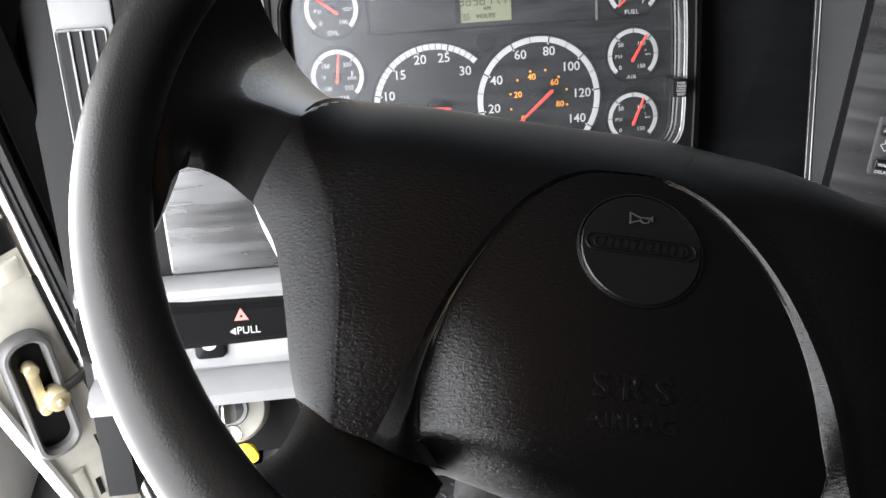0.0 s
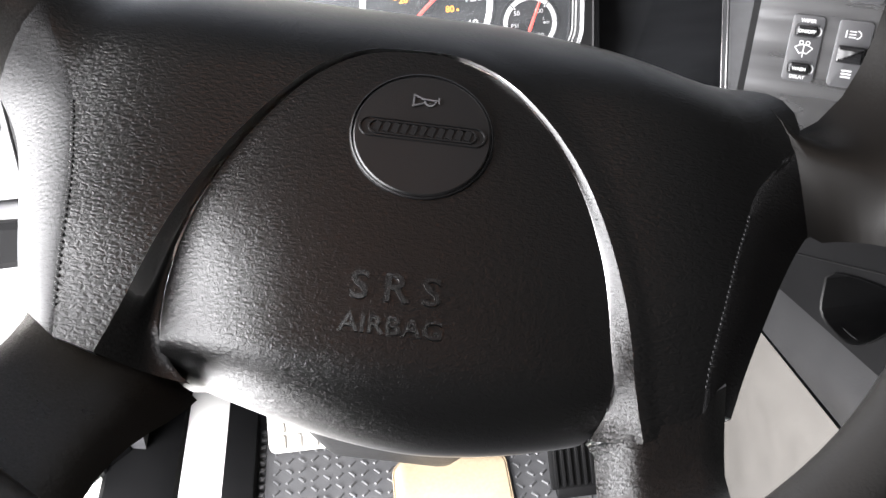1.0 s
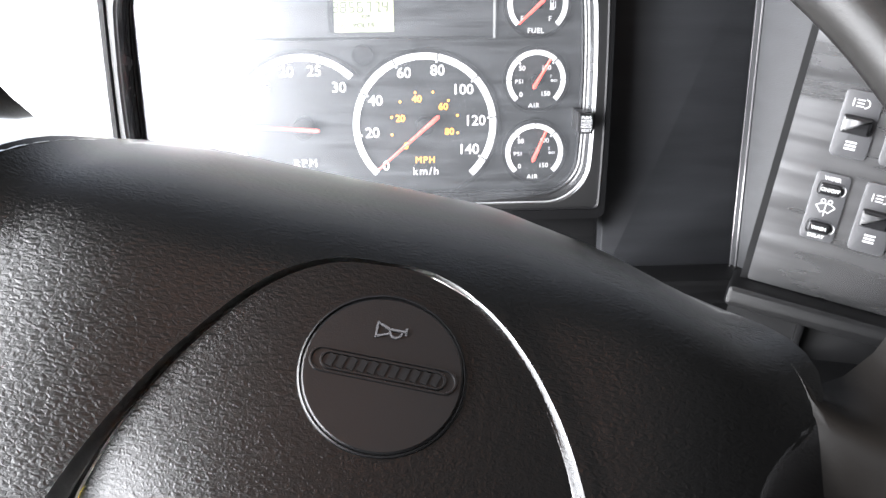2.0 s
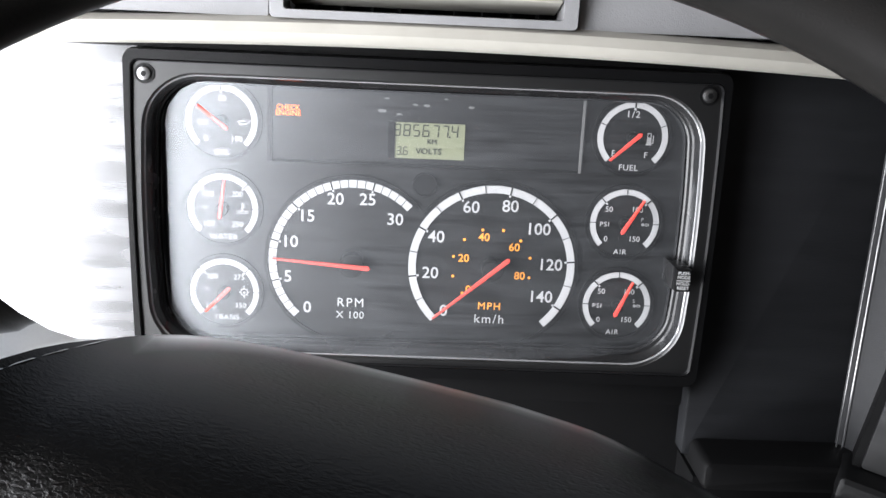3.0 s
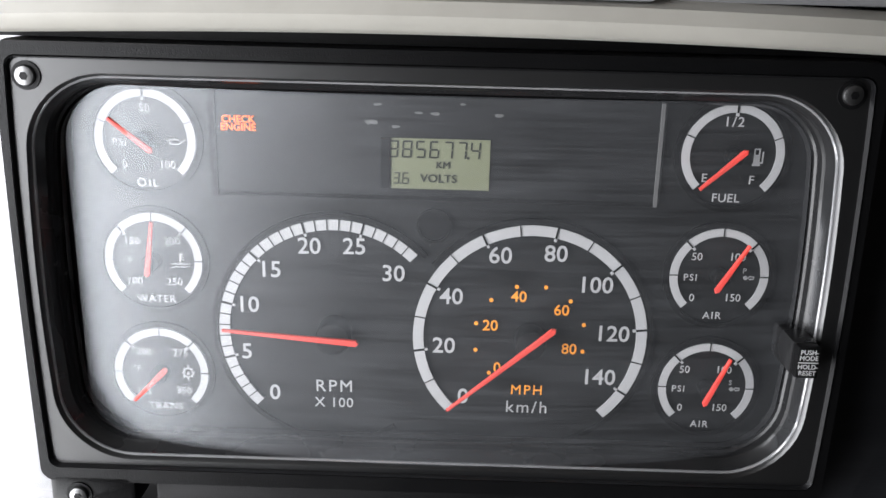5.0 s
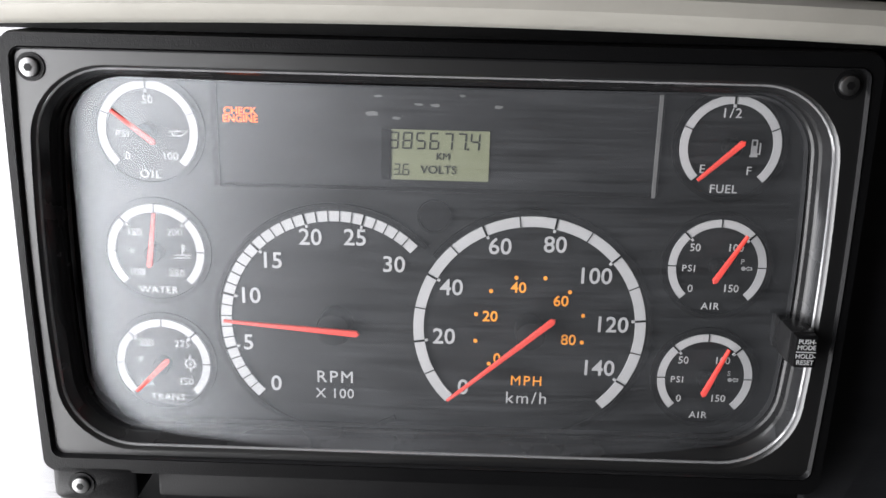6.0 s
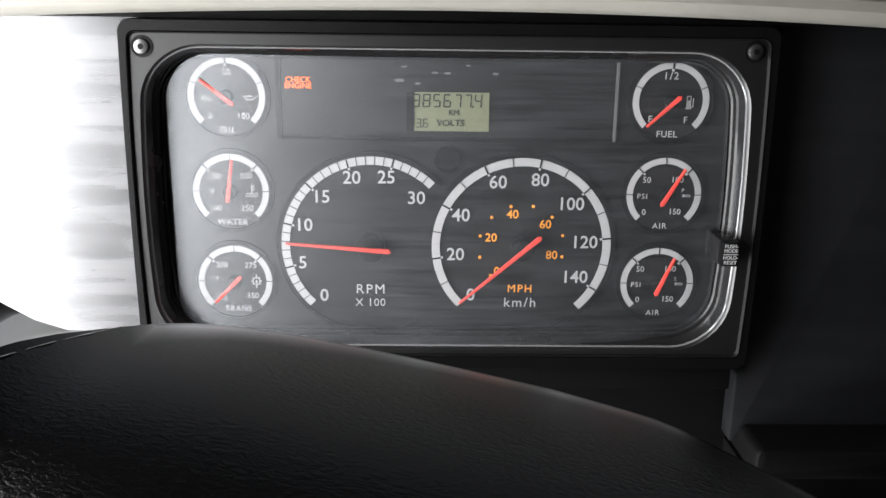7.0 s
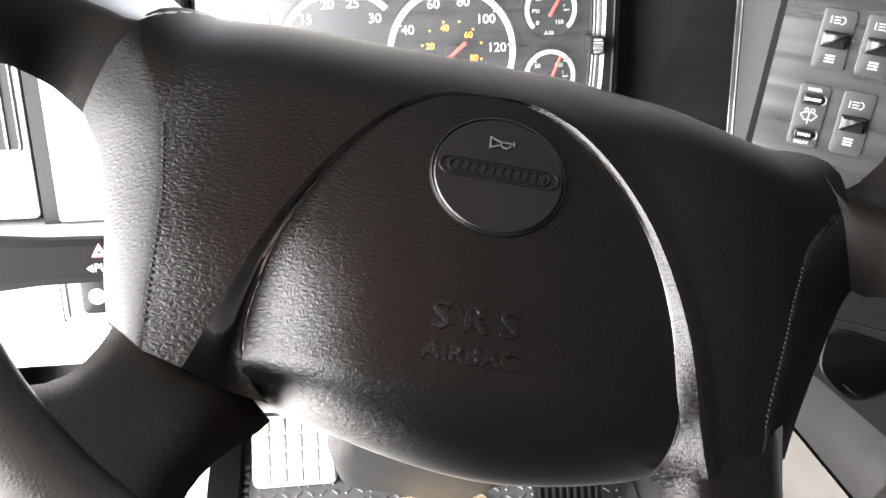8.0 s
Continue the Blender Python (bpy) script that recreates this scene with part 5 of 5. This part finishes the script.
# ---- right lower console ----
def console():
    c = thing("centre_console", pose(0, 0, 0), "charcoal centre console moulding above beige tunnel trim", "console")
    x = 0.33
    # profile lines run back towards the seat and a little upwards
    def strip(name, lines, mat, label=""):
        rings = []
        for off, y0, z0, y1, z1 in lines:
            rings.append([(x + off, y0 + (y1 - y0) * k / 8, z0 + (z1 - z0) * k / 8) for k in range(9)])
        return part(name, loft(rings, False), mat, c, label)
    strip("tunnel_trim", [(0.03, 0.30, -0.06, -0.95, 0.00), (0.010, 0.30, 0.06, -0.95, 0.15), (0.0, 0.30, 0.2195, -0.95, 0.508)], BEIGE, "beige tunnel side trim")
    strip("lower_moulding", [(0.002, 0.30, 0.222, -0.95, 0.510), (-0.006, 0.30, 0.229, -0.95, 0.525), (-0.004, 0.30, 0.214, -0.95, 0.625), (0.012, 0.30, 0.235, -0.95, 0.650)], MOULD, "charcoal side moulding")
    # side panel with the pocket's opening cut through it
    xs = x + 0.006
    brow = [(0.30, 0.30), (-0.10, 0.425), (-0.168, 0.456), (-0.32, 0.548), (-0.95, 0.92)]
    frame_yz = [(0.30, 0.20)] + brow + [(-0.95, 0.64)]
    mouth = spline([(-.245, .455), (-.262, .473), (-.318, .504), (-.334, .489), (-.314, .452), (-.290, .430), (-.252, .424), (-.245, .455)], 29)[:-1]
    bm = bmesh.new()
    for loop in (frame_yz, mouth):
        vs = [bm.verts.new((xs, y, z)) for y, z in loop]
        for i in range(len(vs)):
            bm.edges.new((vs[i - 1], vs[i]))
    bmesh.ops.triangle_fill(bm, use_beauty=True, use_dissolve=False, edges=bm.edges[:])
    part("side_panel", bm, CONSOLE, c, "charcoal console side with a pocket", smooth=False)
    well = lambda d, dx: [(xs + dx, -.288 + (y + .288) * d, .462 + (z - .462) * d) for y, z in mouth]
    part("pocket", loft([well(1.05, -0.0005), well(1.03, -0.003), well(1.0, -0.002), well(0.97, 0.02), well(0.9, 0.07)], True, False, True), BLACK, c, "deep black storage pocket")
    part("seam_line", tube([(xs - 0.0004, -.150, .411), (xs - 0.0004, -.193, .438), (xs - 0.0004, -.312, .514), (xs - 0.0004, -.60, .698)], 0.0009, 6), BLACK, c, "dark panel joint")
    part("shoulder", loft([[(x + off, y, z + up) for y, z in brow] for off, up in ((0.006, 0.0), (0.012, 0.006), (0.03, 0.010), (0.30, 0.012))], False), CONSOLE, c, "charcoal console shoulder")


# ---- floor and pedals ----
def floor_mat():
    m = thing("floor_mat", pose(0, 0, 0.001), "black rubber mat with raised diamond tread", "floor mat")
    part("mat", box(-0.195, 0.30, -0.70, 0.22, 0.0, 0.006, 0.002), RUBBER, m)
    bm = bmesh.new()
    rnd = random.Random(4)
    for i in range(30):
        for j in range(26):
            x, y = -0.180 + i * 0.0158, -0.25 + j * 0.0158
            if x > 0.29:
                continue
            a = 45 if (i + j) % 2 else -45
            b = bmesh.new()
            bmesh.ops.create_cube(b, size=1.0)
            for v in b.verts:
                top = v.co.z > 0
                v.co = Vector((v.co.x * (0.0085 if top else 0.0115), v.co.y * (0.0022 if top else 0.0045), 0.006 + (0.0016 if top else -0.0005)))
            merge(bm, b, pose(x, y, 0, 0, 0, a + rnd.uniform(-2, 2)))
    tagged(part("tread", bm, RUBBER, m, "raised tread bars", smooth=False), kind="stuff")
    for k in range(26):
        y = -0.26 + k * 0.0125
        part("edge_rib", box(-0.203, -0.1955, y, y + 0.006, 0.0, 0.0065, 0.0015), RUBBER, m)
    h = thing("heel_pad", pose(0, 0, 0.0085), "tan worn heel pad on the rubber mat", "mat")
    pts = rounded(-0.034, 0.108, -0.30, -0.020, 0.022)
    bm = loft([[(x, z, -0.001) for x, z in pts], [(x, z, 0.003) for x, z in pts], [(x * 0.97 + .001, z * 0.98 - .003, 0.005) for x, z in pts]], True, True, True)
    part("pad", bm, TAN, h)
    rim = rounded(-0.0355, 0.1095, -0.3015, -0.0185, 0.0235)
    part("edge_binding", loft([[(x, z, -0.001) for x, z in rim], [(x, z, 0.0025) for x, z in rim], [(x * 0.985 + .0005, z * 0.99 - .0016, 0.0048) for x, z in rim], [(x * 0.97 + .001, z * 0.98 - .003, 0.0046) for x, z in rim]]), BINDING, h, "darker tan edge binding")


def pedals():
    b = thing("brake_pedal", pose(-0.134, 0.010, 0.024, -50), "worn grey brake pedal with square rubber blocks", "pedal")
    part("plate", slab(rounded(-0.055, 0.052, -0.005, 0.085, 0.010), 0.004, 0.012, 0.002), PEDAL, b)
    for i in range(5):
        for j in range(4):
            x, z = -0.051 + i * 0.0205, -0.001 + j * 0.0208
            part("block", box(x, x + 0.0185, -0.001, 0.004, z, z + 0.0188, 0.0018, seg=1), PEDAL, b)
    part("arm", tube([(0, 0.012, 0.04), (0, 0.05, 0.10), (0, 0.09, 0.22), (0, 0.06, 0.40)], 0.010), BLACK, b)
    a = thing("accelerator_pedal", pose(0.197, -0.092, 0.026, 52), "black ribbed accelerator pedal", "pedal")
    part("plate", box(-0.042, 0.042, -0.01, 0.16, -0.008, 0.0, 0.003), BLACK, a)
    for k in range(9):
        x = -0.037 + k * 0.0088
        part("rib", box(x, x + 0.0045, -0.006, 0.15, 0.0, 0.004, 0.001, seg=1), BLACK, a)
    part("heel_hinge", box(-0.036, 0.036, -0.022, -0.008, -0.022, -0.002, 0.003), BLACK, a)
    part("bracket", box(-0.02, 0.02, 0.10, 0.14, -0.05, -0.006), BLACK, a)


def dome_lamp():
    d = thing("dome_lamp", pose(-0.075, -0.595, 1.545), "small warm dome lamp on the cab ceiling", "lamp")
    part("base", loft([[(r * math.cos(2 * math.pi * k / 28), r * 0.6 * math.sin(2 * math.pi * k / 28), z) for k in range(28)] for r, z in ((0.060, 0.004), (0.060, -0.012), (0.050, -0.02))], True, True, True), GREY, d)
    part("lens", loft([[(r * math.cos(2 * math.pi * k / 28), r * 0.6 * math.sin(2 * math.pi * k / 28), z) for k in range(28)] for r, z in ((0.042, -0.019), (0.038, -0.03), (0.024, -0.034))], True, True, True), LAMP, d, "glowing warm lens")


def kick_panel():
    k = thing("kick_panel", pose(0, 0, 0), "charcoal kick panel below the dash end", "trim", kind="structure")
    rings = [[(-0.400, 0.02, 0.34), (-0.300, 0.0, 0.36), (-0.300, 0.30, 0.36), (-0.400, 0.30, 0.34)],
             [(-0.395, 0.03, 0.15), (-0.325, 0.01, 0.15), (-0.325, 0.30, 0.15), (-0.395, 0.30, 0.15)],
             [(-0.385, 0.05, 0.012), (-0.350, 0.04, 0.012), (-0.350, 0.30, 0.012), (-0.385, 0.30, 0.012)]]
    part("panel", loft(rings, True, True, True), DARKGREY, k)


def sill():
    s = thing("door_sill", pose(0, 0, 0), "white painted door sill beside the floor", "sill", kind="structure")
    part("plate", box(-0.302, -0.247, -0.80, 0.30, 0.0, 0.012, 0.003), PAINT, s)
    rings = [[(x, y, z) for x, z in ((-0.402, 0.0), (-0.402, 0.010), (-0.394, 0.018), (-0.330, 0.024), (-0.306, 0.018), (-0.302, 0.010), (-0.302, 0.0))] for y in (-0.80, 0.30)]
    part("cover", loft(rings, True, True, True), CONSOLE, s, "charcoal plastic sill cover")
    part("step", box(-0.46, -0.4025, -0.80, 0.30, -0.04, 0.008, 0.003), PAINT, s, "white painted step")
    part("edge", box(-0.2465, -0.206, -0.80, 0.30, 0.0, 0.020, 0.004), BLACK, s)


cab_shell()
dashboard()
air_vent()
cluster()
steering_wheel()
steering_column()
stalk()
lower_dash()
ignition()
side_vent()
hinge_pillar()
dome_lamp()
switch_panel()
rocker("wiper", 0.0140, -0.0808, 0.0262, 0.0560)
rocker("rocker", 0.0512, -0.0808, 0.0275, 0.0560)
rocker("rocker", 0.0178, -0.0130, 0.0275, 0.0520)
rocker("rocker", 0.0535, -0.0130, 0.0275, 0.0520)
console()
floor_mat()
pedals()
sill()
kick_panel()
